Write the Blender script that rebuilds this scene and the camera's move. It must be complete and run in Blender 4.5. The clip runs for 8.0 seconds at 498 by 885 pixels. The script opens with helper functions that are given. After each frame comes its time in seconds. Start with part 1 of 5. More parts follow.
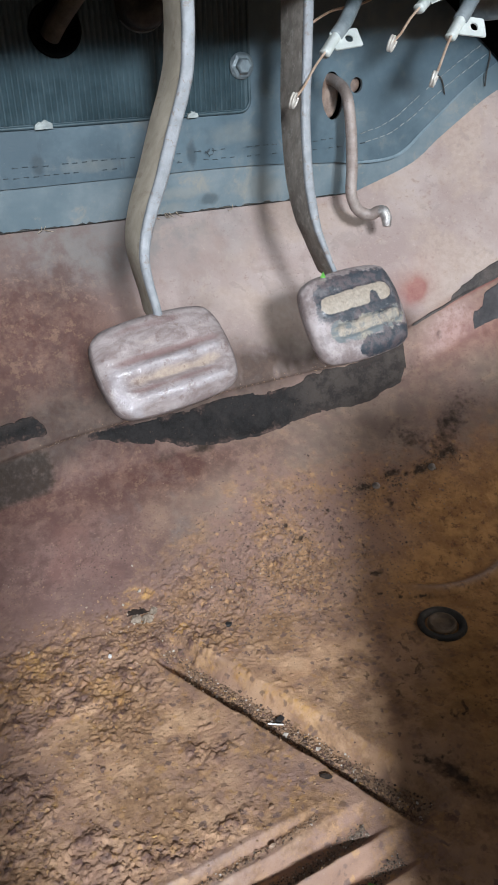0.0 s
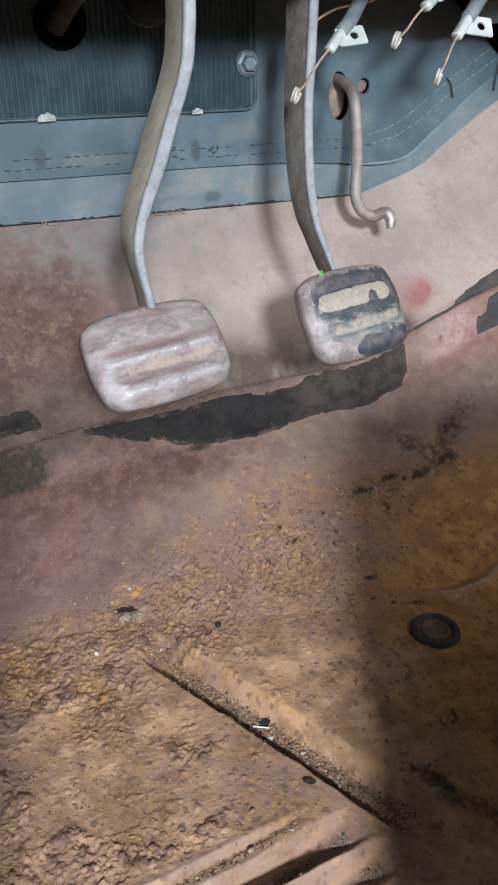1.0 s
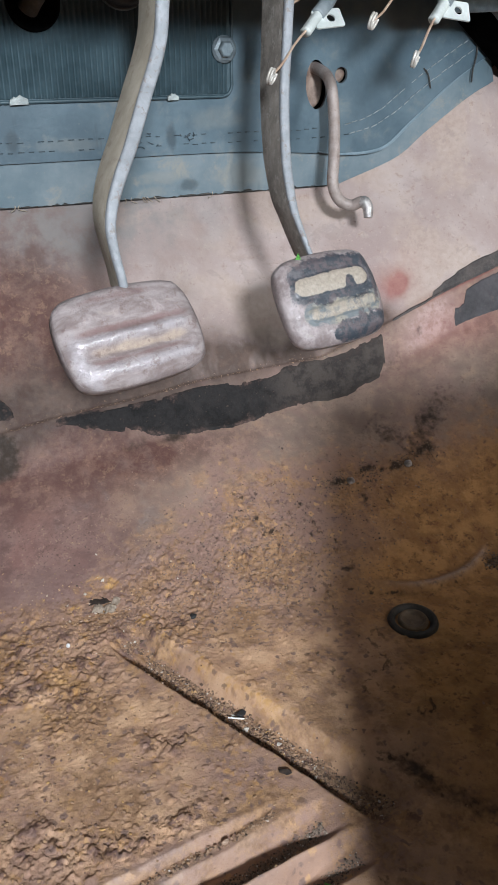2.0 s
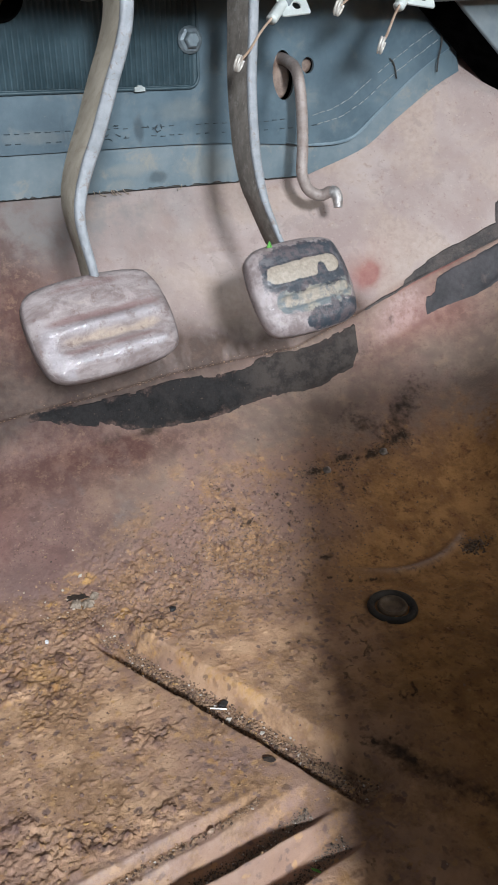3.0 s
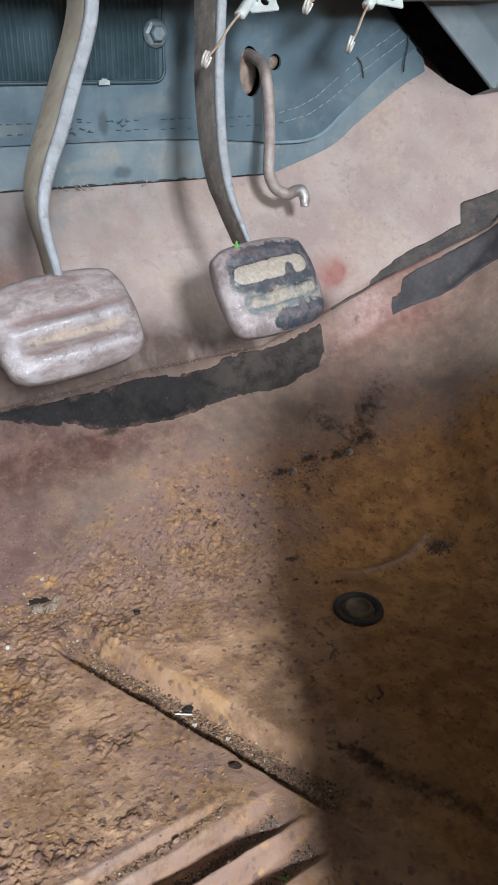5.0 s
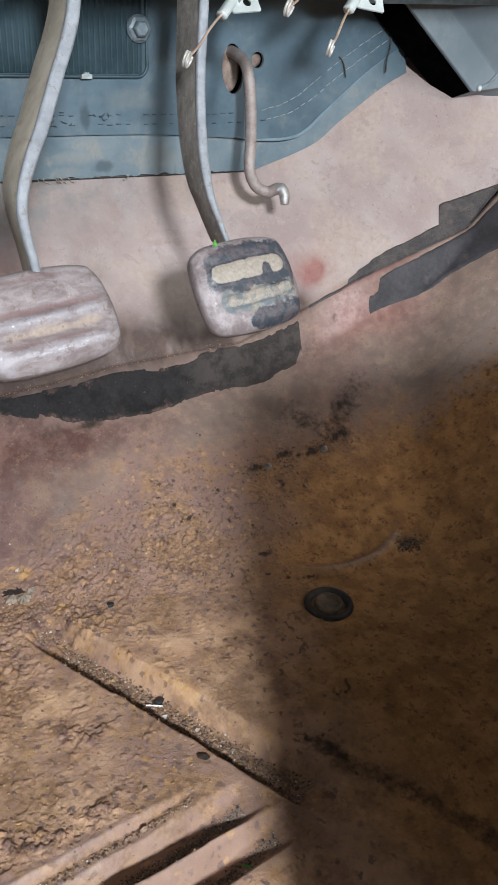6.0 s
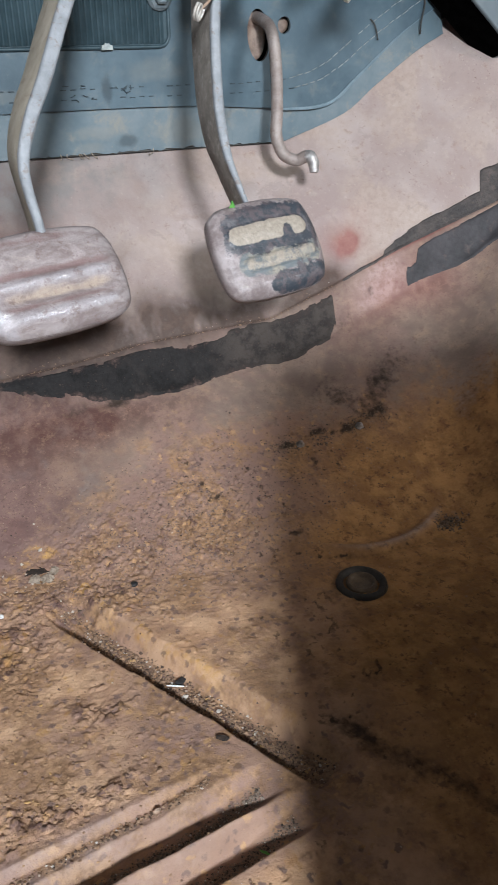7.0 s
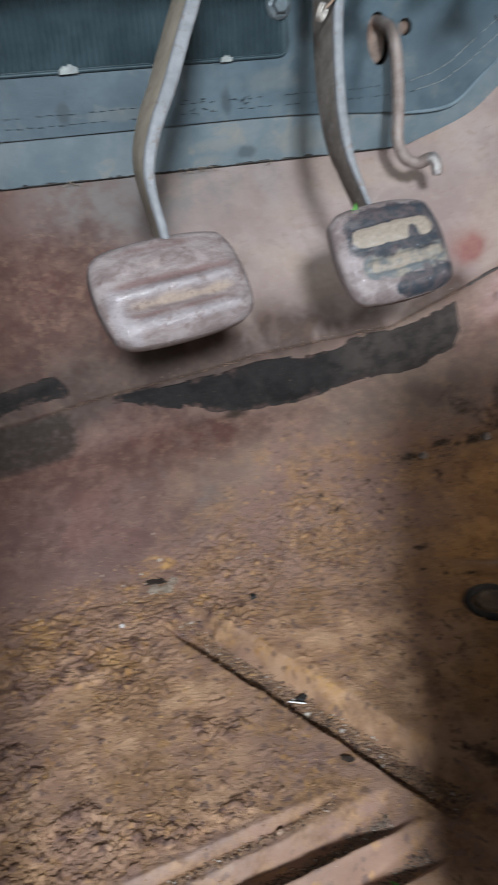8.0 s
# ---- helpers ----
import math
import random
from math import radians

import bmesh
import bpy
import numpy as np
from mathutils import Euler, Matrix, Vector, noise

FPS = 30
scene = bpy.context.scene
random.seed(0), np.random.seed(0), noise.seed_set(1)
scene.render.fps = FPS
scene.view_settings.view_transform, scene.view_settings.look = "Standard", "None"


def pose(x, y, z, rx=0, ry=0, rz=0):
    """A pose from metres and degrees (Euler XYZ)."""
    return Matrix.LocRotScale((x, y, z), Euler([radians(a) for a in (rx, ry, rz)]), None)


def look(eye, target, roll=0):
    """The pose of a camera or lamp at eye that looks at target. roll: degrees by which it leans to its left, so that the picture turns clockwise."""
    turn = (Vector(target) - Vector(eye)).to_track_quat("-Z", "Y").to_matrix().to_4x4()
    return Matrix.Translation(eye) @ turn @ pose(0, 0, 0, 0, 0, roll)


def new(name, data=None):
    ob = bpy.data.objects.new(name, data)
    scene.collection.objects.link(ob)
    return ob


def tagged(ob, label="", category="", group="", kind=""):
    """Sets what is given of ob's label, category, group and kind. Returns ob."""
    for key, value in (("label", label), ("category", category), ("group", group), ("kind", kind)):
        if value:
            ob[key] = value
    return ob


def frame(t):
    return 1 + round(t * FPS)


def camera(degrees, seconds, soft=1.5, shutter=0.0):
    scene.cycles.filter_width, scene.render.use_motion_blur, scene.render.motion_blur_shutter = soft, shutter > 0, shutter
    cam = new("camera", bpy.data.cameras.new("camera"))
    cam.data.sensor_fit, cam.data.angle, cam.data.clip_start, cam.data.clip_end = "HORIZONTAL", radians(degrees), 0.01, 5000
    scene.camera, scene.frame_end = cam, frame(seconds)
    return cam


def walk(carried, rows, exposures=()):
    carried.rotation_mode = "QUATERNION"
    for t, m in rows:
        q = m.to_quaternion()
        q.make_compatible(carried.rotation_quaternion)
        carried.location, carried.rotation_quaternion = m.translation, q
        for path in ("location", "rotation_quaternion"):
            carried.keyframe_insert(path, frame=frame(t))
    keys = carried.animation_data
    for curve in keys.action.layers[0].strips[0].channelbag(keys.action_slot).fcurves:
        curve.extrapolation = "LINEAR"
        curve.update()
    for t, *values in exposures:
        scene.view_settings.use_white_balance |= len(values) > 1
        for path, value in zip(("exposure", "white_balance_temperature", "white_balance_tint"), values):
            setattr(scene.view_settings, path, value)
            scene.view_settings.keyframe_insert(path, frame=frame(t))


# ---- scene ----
# ---------------------------------------------------------------- camera
cam = camera(34.2, 8.0, shutter=0.4)
PATH = [
    (0, (0.0155, -0.01, 0.381), (0.6609, 1.6282, -0.568), -1.8),
    (0.5, (0.0224, -0.0052, 0.374), (0.6501, 1.6414, -0.572), -0.5),
    (1, (0.0255, -0.0108, 0.372), (0.6546, 1.6436, -0.559), -0.6),
    (1.5, (0.0252, -0.0067, 0.368), (0.6928, 1.6355, -0.557), 0.0),
    (1.7, (0.0285, -0.0095, 0.3635), (0.699, 1.634, -0.557), 0.1),
    (2.8, (0.0290, -0.0105, 0.3495), (0.751, 1.6165, -0.565), -0.1),
    (3, (0.0274, -0.0112, 0.35), (0.7629, 1.6074, -0.567), -0.3),
    (3.5, (0.0295, -0.0166, 0.352), (0.8003, 1.5842, -0.568), -0.6),
    (4, (0.0298, -0.0146, 0.358), (0.8329, 1.568, -0.564), -0.1),
    (4.2, (0.0318, -0.0155, 0.3588), (0.833, 1.568, -0.563), -0.2),
    (5.3, (0.0275, -0.0010, 0.350), (0.856, 1.5605, -0.585), 2.0),
    (5.5, (0.0291, -0.0074, 0.351), (0.8691, 1.5441, -0.59), 2.3),
    (6, (0.0298, -0.0096, 0.359), (0.8819, 1.5305, -0.589), 3.0),
    (6.5, (0.0421, -0.02, 0.343), (0.8689, 1.537, -0.602), 1.9),
    (7, (0.0559, -0.0113, 0.331), (0.7745, 1.5991, -0.612), -0.2),
    (7.5, (0.0376, -0.011, 0.341), (0.7252, 1.6184, -0.594), -0.9),
    (7.9, (0.0408, 0.0006, 0.322), (0.6268, 1.6914, -0.571), -1.9),
    (8, (0.0508, -0.0002, 0.32), (0.5312, 1.7243, -0.573), -4.0),
]
EXPOSURES = [(0, 0.0), (7.0, 0.0), (7.5, -0.1), (8, -0.36)]
walk(cam, [(t, look(eye, target, roll)) for t, eye, target, roll in PATH], EXPOSURES)

# ---------------------------------------------------------------- world and light
world = bpy.data.worlds.new("sky")
world.use_nodes = True
scene.world = world
sky = world.node_tree.nodes.new("ShaderNodeTexSky")
sky.sky_type, sky.sun_disc = "NISHITA", False
sky.sun_elevation, sky.sun_rotation = radians(35), radians(200)
back = world.node_tree.nodes["Background"]
back.inputs["Strength"].default_value = 0.1
world.node_tree.links.new(sky.outputs["Color"], back.inputs["Color"])


def area_light(name, eye, target, w, h, watts, colour):
    """An area lamp: daylight through an opening of the car body, or added glints."""
    data = bpy.data.lights.new(name, "AREA")
    data.shape, data.size, data.size_y, data.energy, data.color = "RECTANGLE", w, h, watts, colour
    ob = new(name, data)
    ob.matrix_world = look(eye, target)
    return ob


area_light("rear_window_light", (-0.10, -0.88, 0.75), (0.25, 0.45, 0.10), 0.13, 0.11, 38.0, (0.835, 0.92, 1.0))
area_light("door_opening_light", (-0.58, 0.16, 0.62), (0.2, 0.45, 0.10), 0.30, 0.45, 0.7, (0.90, 0.94, 1.0))
area_light("passenger_window_light", (0.90, -0.42, 0.77), (0.33, 0.42, 0.02), 0.20, 0.16, 5.8, (0.95, 0.93, 0.92))
# narrow lamp added low on the right to raise glints on the pads
area_light("pad_glint_light", (0.80, -0.49, 0.60), (0.16, 0.40, 0.21), 0.26, 0.034, 3.8, (0.58, 0.83, 1.0))


# ---------------------------------------------------------------- materials
def material(name):
    m = bpy.data.materials.new(name)
    m.use_nodes = True
    return m, m.node_tree.nodes, m.node_tree.links, m.node_tree.nodes["Principled BSDF"]


def put(nodes, links, kind, sets=None, **ins):
    n = nodes.new(kind)
    for key, v in (sets or {}).items():
        setattr(n, key, v)
    for key, v in ins.items():
        sock = n.inputs[int(key[1:])] if key[0] == "i" and key[1:].isdigit() else n.inputs[key.replace("_", " ")]
        if isinstance(v, bpy.types.NodeSocket):
            links.new(v, sock)
        else:
            sock.default_value = v
    return n


class Maker:
    """Short names for the nodes of one material."""

    def __init__(self, name):
        self.m, self.nodes, self.links, self.bsdf = material(name)
        self.co = self.nodes.new("ShaderNodeTexCoord").outputs["Object"]

    def noise(self, scale, detail=5.0, rough=0.6, warp=0.0, stretch=None):
        co = self.co
        if stretch:
            co = put(self.nodes, self.links, "ShaderNodeMapping", None, Vector=co, Scale=stretch).outputs[0]
        return put(self.nodes, self.links, "ShaderNodeTexNoise", None, Vector=co, Scale=scale, Detail=detail, Roughness=rough, Distortion=warp).outputs["Fac"]

    def cells(self, scale, feature="F1"):
        return put(self.nodes, self.links, "ShaderNodeTexVoronoi", {"feature": feature}, Vector=self.co, Scale=scale).outputs["Distance"]

    def ramp(self, fac, lo, hi, a=0.0, b=1.0):
        return put(self.nodes, self.links, "ShaderNodeMapRange", {"interpolation_type": "SMOOTHSTEP"}, Value=fac, i1=lo, i2=hi, i3=a, i4=b).outputs[0]

    def mix(self, fac, a, b):
        n = self.nodes.new("ShaderNodeMix")
        n.data_type = "RGBA"
        for i, v in ((0, fac), (6, a), (7, b)):
            if isinstance(v, bpy.types.NodeSocket):
                self.links.new(v, n.inputs[i])
            else:
                n.inputs[i].default_value = v if i == 0 else (*v, 1.0)
        return n.outputs[2]

    def math(self, op, a, b=0.0):
        n = self.nodes.new("ShaderNodeMath")
        n.operation = op
        for i, v in enumerate((a, b)):
            if isinstance(v, bpy.types.NodeSocket):
                self.links.new(v, n.inputs[i])
            else:
                n.inputs[i].default_value = v
        return n.outputs[0]

    def spot(self, centre, radii):
        """One in the middle of a rounded patch, nought outside it."""
        d = put(self.nodes, self.links, "ShaderNodeVectorMath", {"operation": "SUBTRACT"}, i0=self.co, i1=centre).outputs[0]
        d = put(self.nodes, self.links, "ShaderNodeVectorMath", {"operation": "DIVIDE"}, i0=d, i1=radii).outputs[0]
        d = put(self.nodes, self.links, "ShaderNodeVectorMath", {"operation": "LENGTH"}, i0=d).outputs["Value"]
        return self.ramp(self.math("ADD", d, self.math("MULTIPLY", self.math("SUBTRACT", self.noise(90, 4), 0.5), 1.2)), 0.45, 1.1, 1.0, 0.0)

    def attr(self, name):
        return put(self.nodes, self.links, "ShaderNodeAttribute", {"attribute_name": name}).outputs["Fac"]

    def finish(self, colour, rough=0.7, metal=0.0, bump=None, height=0.001, strength=1.0):
        for key, v in (("Base Color", colour), ("Roughness", rough), ("Metallic", metal)):
            if isinstance(v, bpy.types.NodeSocket):
                self.links.new(v, self.bsdf.inputs[key])
            else:
                self.bsdf.inputs[key].default_value = (*v, 1.0) if key == "Base Color" else v
        if bump is not None:
            n = put(self.nodes, self.links, "ShaderNodeBump", None, Height=bump, Distance=height, Strength=strength)
            self.links.new(n.outputs[0], self.bsdf.inputs["Normal"])
            self.links.new(n.outputs[0], self.bsdf.inputs["Coat Normal"])
        return self.m


def pan_material():
    k = Maker("rusty_primed_steel")
    rust, red, dark, dust, ramp_tone, bare, left = (k.attr(n) for n in ("rust", "red", "dark", "dust", "ramp_tone", "bare", "left"))
    big, mid, fine, grit = k.noise(9, 4), k.noise(55, 6, 0.65), k.noise(240, 4, 0.6), k.noise(800, 2, 0.6)
    low, speck = k.noise(22, 5, 0.6, 0.3), k.noise(150, 5, 0.8)
    # pink primer of the toe board
    primer = k.mix(k.ramp(low, 0.35, 0.68), (0.286, 0.214, 0.197), (0.364, 0.294, 0.272))
    primer = k.mix(k.ramp(big, 0.42, 0.65, 0, 0.55), primer, (0.285, 0.215, 0.192))
    primer = k.mix(k.ramp(mid, 0.56, 0.72, 0, 0.35), primer, (0.415, 0.345, 0.295))
    primer = k.mix(k.ramp(k.noise(320, 4, 0.75), 0.60, 0.68, 0, 0.3), primer, (0.50, 0.41, 0.37))
    primer = k.mix(k.ramp(speck, 0.58, 0.66, 0, 0.45), primer, (0.21, 0.135, 0.115))
    primer = k.mix(k.math("MULTIPLY", k.ramp(k.noise(520, 3, 0.6), 0.66, 0.70, 0, 0.8), k.ramp(k.noise(30, 3), 0.48, 0.60)), primer, (0.13, 0.078, 0.060))
    primer = k.mix(k.ramp(k.noise(14, 5, 0.7, 0.5), 0.54, 0.66, 0, 0.5), primer, (0.25, 0.176, 0.152))
    primer = k.mix(k.ramp(k.noise(75, 5, 0.7), 0.58, 0.68, 0, 0.4), primer, (0.27, 0.19, 0.155))
    primer = k.mix(k.ramp(k.noise(17, 4, 0.55, 0.6), 0.44, 0.64, 0, 0.55), primer, k.mix(k.ramp(fine, 0.35, 0.65), (0.335, 0.250, 0.202), (0.405, 0.315, 0.262)))
    primer = k.mix(k.ramp(k.noise(48, 5, 0.7, 0.4), 0.57, 0.66, 0, 0.4), primer, (0.235, 0.182, 0.165))
    primer = k.mix(k.math("MULTIPLY", left, 0.8), primer, k.mix(k.ramp(k.math("ADD", k.math("MULTIPLY", speck, 0.7), k.math("MULTIPLY", mid, 0.3)), 0.42, 0.58), (0.225, 0.130, 0.108), (0.115, 0.056, 0.045)))
    # mauve ramp, darker at the left, browner and paler to the right
    ramp_mauve = k.mix(left, k.mix(k.ramp(mid, 0.35, 0.65), (0.150, 0.100, 0.074), (0.258, 0.176, 0.126)), k.mix(k.ramp(k.math("ADD", k.math("MULTIPLY", mid, 0.6), k.math("MULTIPLY", speck, 0.4)), 0.40, 0.60), (0.112, 0.062, 0.055), (0.188, 0.114, 0.098)))
    ramp_mauve = k.mix(k.ramp(speck, 0.54, 0.64, 0, 0.6), ramp_mauve, (0.115, 0.066, 0.055))
    ramp_mauve = k.mix(k.ramp(low, 0.50, 0.66, 0, 0.45), ramp_mauve, (0.235, 0.125, 0.105))
    ramp_mauve = k.mix(k.math("MULTIPLY", k.ramp(k.noise(560, 4, 0.65), 0.58, 0.64, 0, 0.75), k.ramp(mid, 0.40, 0.55)), ramp_mauve, (0.070, 0.040, 0.034))
    ramp_mauve = k.mix(k.math("MULTIPLY", k.ramp(k.noise(430, 4, 0.65), 0.60, 0.66, 0, 0.6), k.ramp(mid, 0.42, 0.56)), ramp_mauve, (0.34, 0.225, 0.16))
    ramp_mauve = k.mix(k.math("MULTIPLY", k.attr("pale"), k.ramp(mid, 0.3, 0.6, 0.4, 0.9)), ramp_mauve, (0.36, 0.24, 0.165))
    ramp_mauve = k.mix(k.ramp(k.noise(110, 5, 0.7), 0.56, 0.66, 0, 0.5), ramp_mauve, k.mix(left, (0.30, 0.19, 0.115), (0.21, 0.135, 0.105)))
    primer = k.mix(k.math("MULTIPLY", ramp_tone, k.ramp(low, 0.2, 0.6, 0.8, 1.0)), primer, ramp_mauve)
    # rust of the floor
    brown = k.mix(k.ramp(fine, 0.34, 0.66), (0.182, 0.101, 0.058), (0.330, 0.194, 0.111))
    brown = k.mix(k.ramp(mid, 0.52, 0.68, 0, 0.7), brown, (0.35, 0.195, 0.092))
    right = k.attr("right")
    mauve = k.ramp(k.math("ADD", k.math("MULTIPLY", low, 0.6), k.math("MULTIPLY", speck, 0.4)), 0.44, 0.54, 0, 0.9)
    brown = k.mix(k.math("MULTIPLY", mauve, k.math("SUBTRACT", 1.0, k.math("MULTIPLY", right, 0.8))), brown, (0.235, 0.145, 0.120))
    # warm, darker tone of the shaded right floor put into the colour
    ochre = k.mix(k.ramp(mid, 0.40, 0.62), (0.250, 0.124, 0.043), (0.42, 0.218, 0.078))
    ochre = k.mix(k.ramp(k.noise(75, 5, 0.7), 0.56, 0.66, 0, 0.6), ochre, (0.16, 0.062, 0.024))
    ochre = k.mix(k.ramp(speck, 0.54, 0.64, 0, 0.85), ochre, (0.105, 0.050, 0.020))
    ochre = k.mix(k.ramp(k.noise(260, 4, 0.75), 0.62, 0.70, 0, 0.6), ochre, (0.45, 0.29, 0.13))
    tan = k.mix(k.ramp(mid, 0.35, 0.65), (0.455, 0.262, 0.150), (0.55, 0.345, 0.212))
    tan = k.mix(k.ramp(fine, 0.55, 0.75, 0, 0.35), tan, (0.34, 0.215, 0.125))
    brown = k.mix(k.math("MULTIPLY", dust, k.ramp(k.math("ADD", k.math("MULTIPLY", low, 0.6), k.math("MULTIPLY", mid, 0.4)), 0.43, 0.55, 0.22, 1.0)), brown, tan)
    scab = k.mix(k.ramp(k.noise(120, 3, 0.6), 0.44, 0.56), (0.105, 0.058, 0.052), (0.22, 0.126, 0.078))
    scab = k.mix(k.ramp(k.noise(85, 4, 0.65), 0.56, 0.63, 0, 0.7), scab, (0.34, 0.185, 0.080))
    scab = k.mix(k.ramp(k.noise(200, 4, 0.7), 0.58, 0.66, 0, 0.7), scab, (0.060, 0.034, 0.028))
    brown = k.mix(k.math("MULTIPLY", k.attr("chips"), k.ramp(fine, 0.3, 0.6, 0.6, 1.0)), brown, scab)
    wobble = put(k.nodes, k.links, "ShaderNodeTexNoise", None, Vector=k.co, Scale=260.0, Detail=3.0).outputs["Color"]
    bent = put(k.nodes, k.links, "ShaderNodeVectorMath", {"operation": "MULTIPLY_ADD"}, i0=wobble, i1=(0.007, 0.007, 0.007), i2=k.co).outputs[0]
    cell = put(k.nodes, k.links, "ShaderNodeTexVoronoi", None, Vector=bent, Scale=190.0, Randomness=1.0)
    hue = put(k.nodes, k.links, "ShaderNodeSeparateColor", None, Color=cell.outputs["Color"])
    near = k.ramp(k.math("ADD", cell.outputs["Distance"], k.math("MULTIPLY", fine, 0.5)), 0.45, 0.75, 1, 0)
    brown = k.mix(k.math("MULTIPLY", near, k.ramp(hue.outputs[0], 0.74, 0.80, 0, 0.9)), brown, (0.165, 0.105, 0.088))
    brown = k.mix(k.math("MULTIPLY", near, k.ramp(hue.outputs[1], 0.82, 0.88, 0, 0.85)), brown, (0.43, 0.25, 0.125))
    brown = k.mix(k.math("MULTIPLY", near, k.ramp(hue.outputs[2], 0.93, 0.96, 0, 0.6)), brown, (0.095, 0.058, 0.045))
    brown = k.mix(k.ramp(grit, 0.66, 0.74, 0, 0.25), brown, (0.075, 0.045, 0.032))
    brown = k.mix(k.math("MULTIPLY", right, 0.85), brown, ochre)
    brown = k.mix(k.math("MULTIPLY", k.attr("orange"), k.ramp(fine, 0.3, 0.6)), brown, k.mix(k.ramp(mid, 0.4, 0.6), (0.36, 0.185, 0.068), (0.50, 0.285, 0.105)))
    redrust = k.mix(k.ramp(k.math("ADD", k.math("MULTIPLY", mid, 0.5), k.math("MULTIPLY", speck, 0.5)), 0.42, 0.60), (0.088, 0.042, 0.034), (0.145, 0.078, 0.060))
    redrust = k.mix(k.ramp(k.noise(120, 5, 0.75), 0.53, 0.64, 0, 0.5), redrust, (0.250, 0.152, 0.104))
    redrust = k.mix(k.ramp(k.noise(130, 6, 0.8), 0.55, 0.63, 0, 0.7), redrust, (0.085, 0.036, 0.028))
    c = k.mix(k.math("MULTIPLY", red, k.ramp(k.math("ADD", k.math("MULTIPLY", low, 0.6), k.math("MULTIPLY", mid, 0.4)), 0.30, 0.50, 0.85, 1.0)), primer, redrust)
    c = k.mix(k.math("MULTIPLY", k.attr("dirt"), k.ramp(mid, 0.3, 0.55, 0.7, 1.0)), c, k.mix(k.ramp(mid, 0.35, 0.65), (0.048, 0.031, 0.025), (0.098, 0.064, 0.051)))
    c = k.mix(k.math("MULTIPLY", k.attr("grey"), k.ramp(mid, 0.35, 0.62, 0.35, 0.85)), c, (0.182, 0.166, 0.160))
    c = k.mix(k.ramp(k.math("ADD", rust, k.math("MULTIPLY", k.math("SUBTRACT", k.math("ADD", k.math("MULTIPLY", mid, 0.5), k.math("MULTIPLY", speck, 0.5)), 0.5), 2.4)), 0.15, 0.85), c, brown)
    c = k.mix(k.math("MULTIPLY", bare, k.ramp(fine, 0.3, 0.55, 0.35, 1.0)), c, k.mix(k.ramp(mid, 0.4, 0.6), (0.32, 0.243, 0.215), (0.42, 0.335, 0.305)))
    c = k.mix(k.math("MULTIPLY", k.attr("stain"), 0.8), c, k.mix(k.ramp(mid, 0.35, 0.65), (0.20, 0.058, 0.050), (0.27, 0.105, 0.088)))
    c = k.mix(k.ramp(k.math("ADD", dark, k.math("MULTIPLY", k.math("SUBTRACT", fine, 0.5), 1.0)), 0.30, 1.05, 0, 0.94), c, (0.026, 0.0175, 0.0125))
    h = k.math("ADD", k.math("MULTIPLY", k.noise(420, 4, 0.65), 0.7), k.math("MULTIPLY", grit, 0.3))
    k.bsdf.inputs["Specular IOR Level"].default_value = 0.25
    h = k.math("MULTIPLY", h, k.math("ADD", k.math("MULTIPLY", k.math("MULTIPLY", rust, k.math("ADD", k.attr("crust"), k.math("ADD", k.math("MULTIPLY", right, 0.6), 0.45))), 0.7), 0.42))
    return k.finish(c, k.ramp(fine, 0.2, 0.8, 0.55, 0.88), 0.0, h, 0.0011)


def plain(name, a, b, scale=60, rough=(0.5, 0.8), metal=0.0, bump=0.0006, spots=None, amount=0.5):
    k = Maker(name)
    n, g = k.noise(scale, 5, 0.65), k.noise(scale * 7, 4, 0.7)
    c = k.mix(k.ramp(n, 0.35, 0.68), a, b)
    if spots:
        c = k.mix(k.ramp(k.noise(scale * 1.7, 6, 0.7, 0.4), 0.56, 0.64, 0, amount), c, spots)
    return k.finish(c, k.ramp(g, 0.3, 0.7, rough[0], rough[1]), metal, k.math("ADD", g, k.math("MULTIPLY", n, 0.6)), bump)


M_PAN = pan_material()
def sealer_material():
    k = Maker("dusty_black_sealer")
    low, mid, fine = k.noise(24, 4, 0.6, 0.4), k.noise(75, 6, 0.7), k.noise(420, 4, 0.7)
    c = k.mix(k.ramp(mid, 0.35, 0.65), (0.0075, 0.0065, 0.0065), (0.018, 0.0155, 0.0150))
    c = k.mix(k.ramp(low, 0.50, 0.68, 0, 0.5), c, (0.048, 0.038, 0.034))
    c = k.mix(k.ramp(k.math("ADD", k.attr("inner"), k.math("MULTIPLY", k.math("SUBTRACT", mid, 0.5), 3.0)), -0.30, 0.30, 0.8, 0.0), c, k.mix(k.ramp(fine, 0.4, 0.6), (0.050, 0.032, 0.027), (0.115, 0.072, 0.060)))
    c = k.mix(k.math("MULTIPLY", k.attr("end"), k.ramp(mid, 0.3, 0.6, 0.6, 1.0)), c, k.mix(k.ramp(mid, 0.4, 0.6), (0.034, 0.027, 0.0245), (0.058, 0.046, 0.040)))
    c = k.mix(k.ramp(fine, 0.60, 0.72, 0, 0.45), c, (0.12, 0.085, 0.068))
    h = k.math("ADD", mid, k.math("MULTIPLY", fine, 0.5))
    k.bsdf.inputs["Specular IOR Level"].default_value = 0.25
    return k.finish(c, k.ramp(fine, 0.3, 0.7, 0.72, 0.95), 0.0, h, 0.0012)


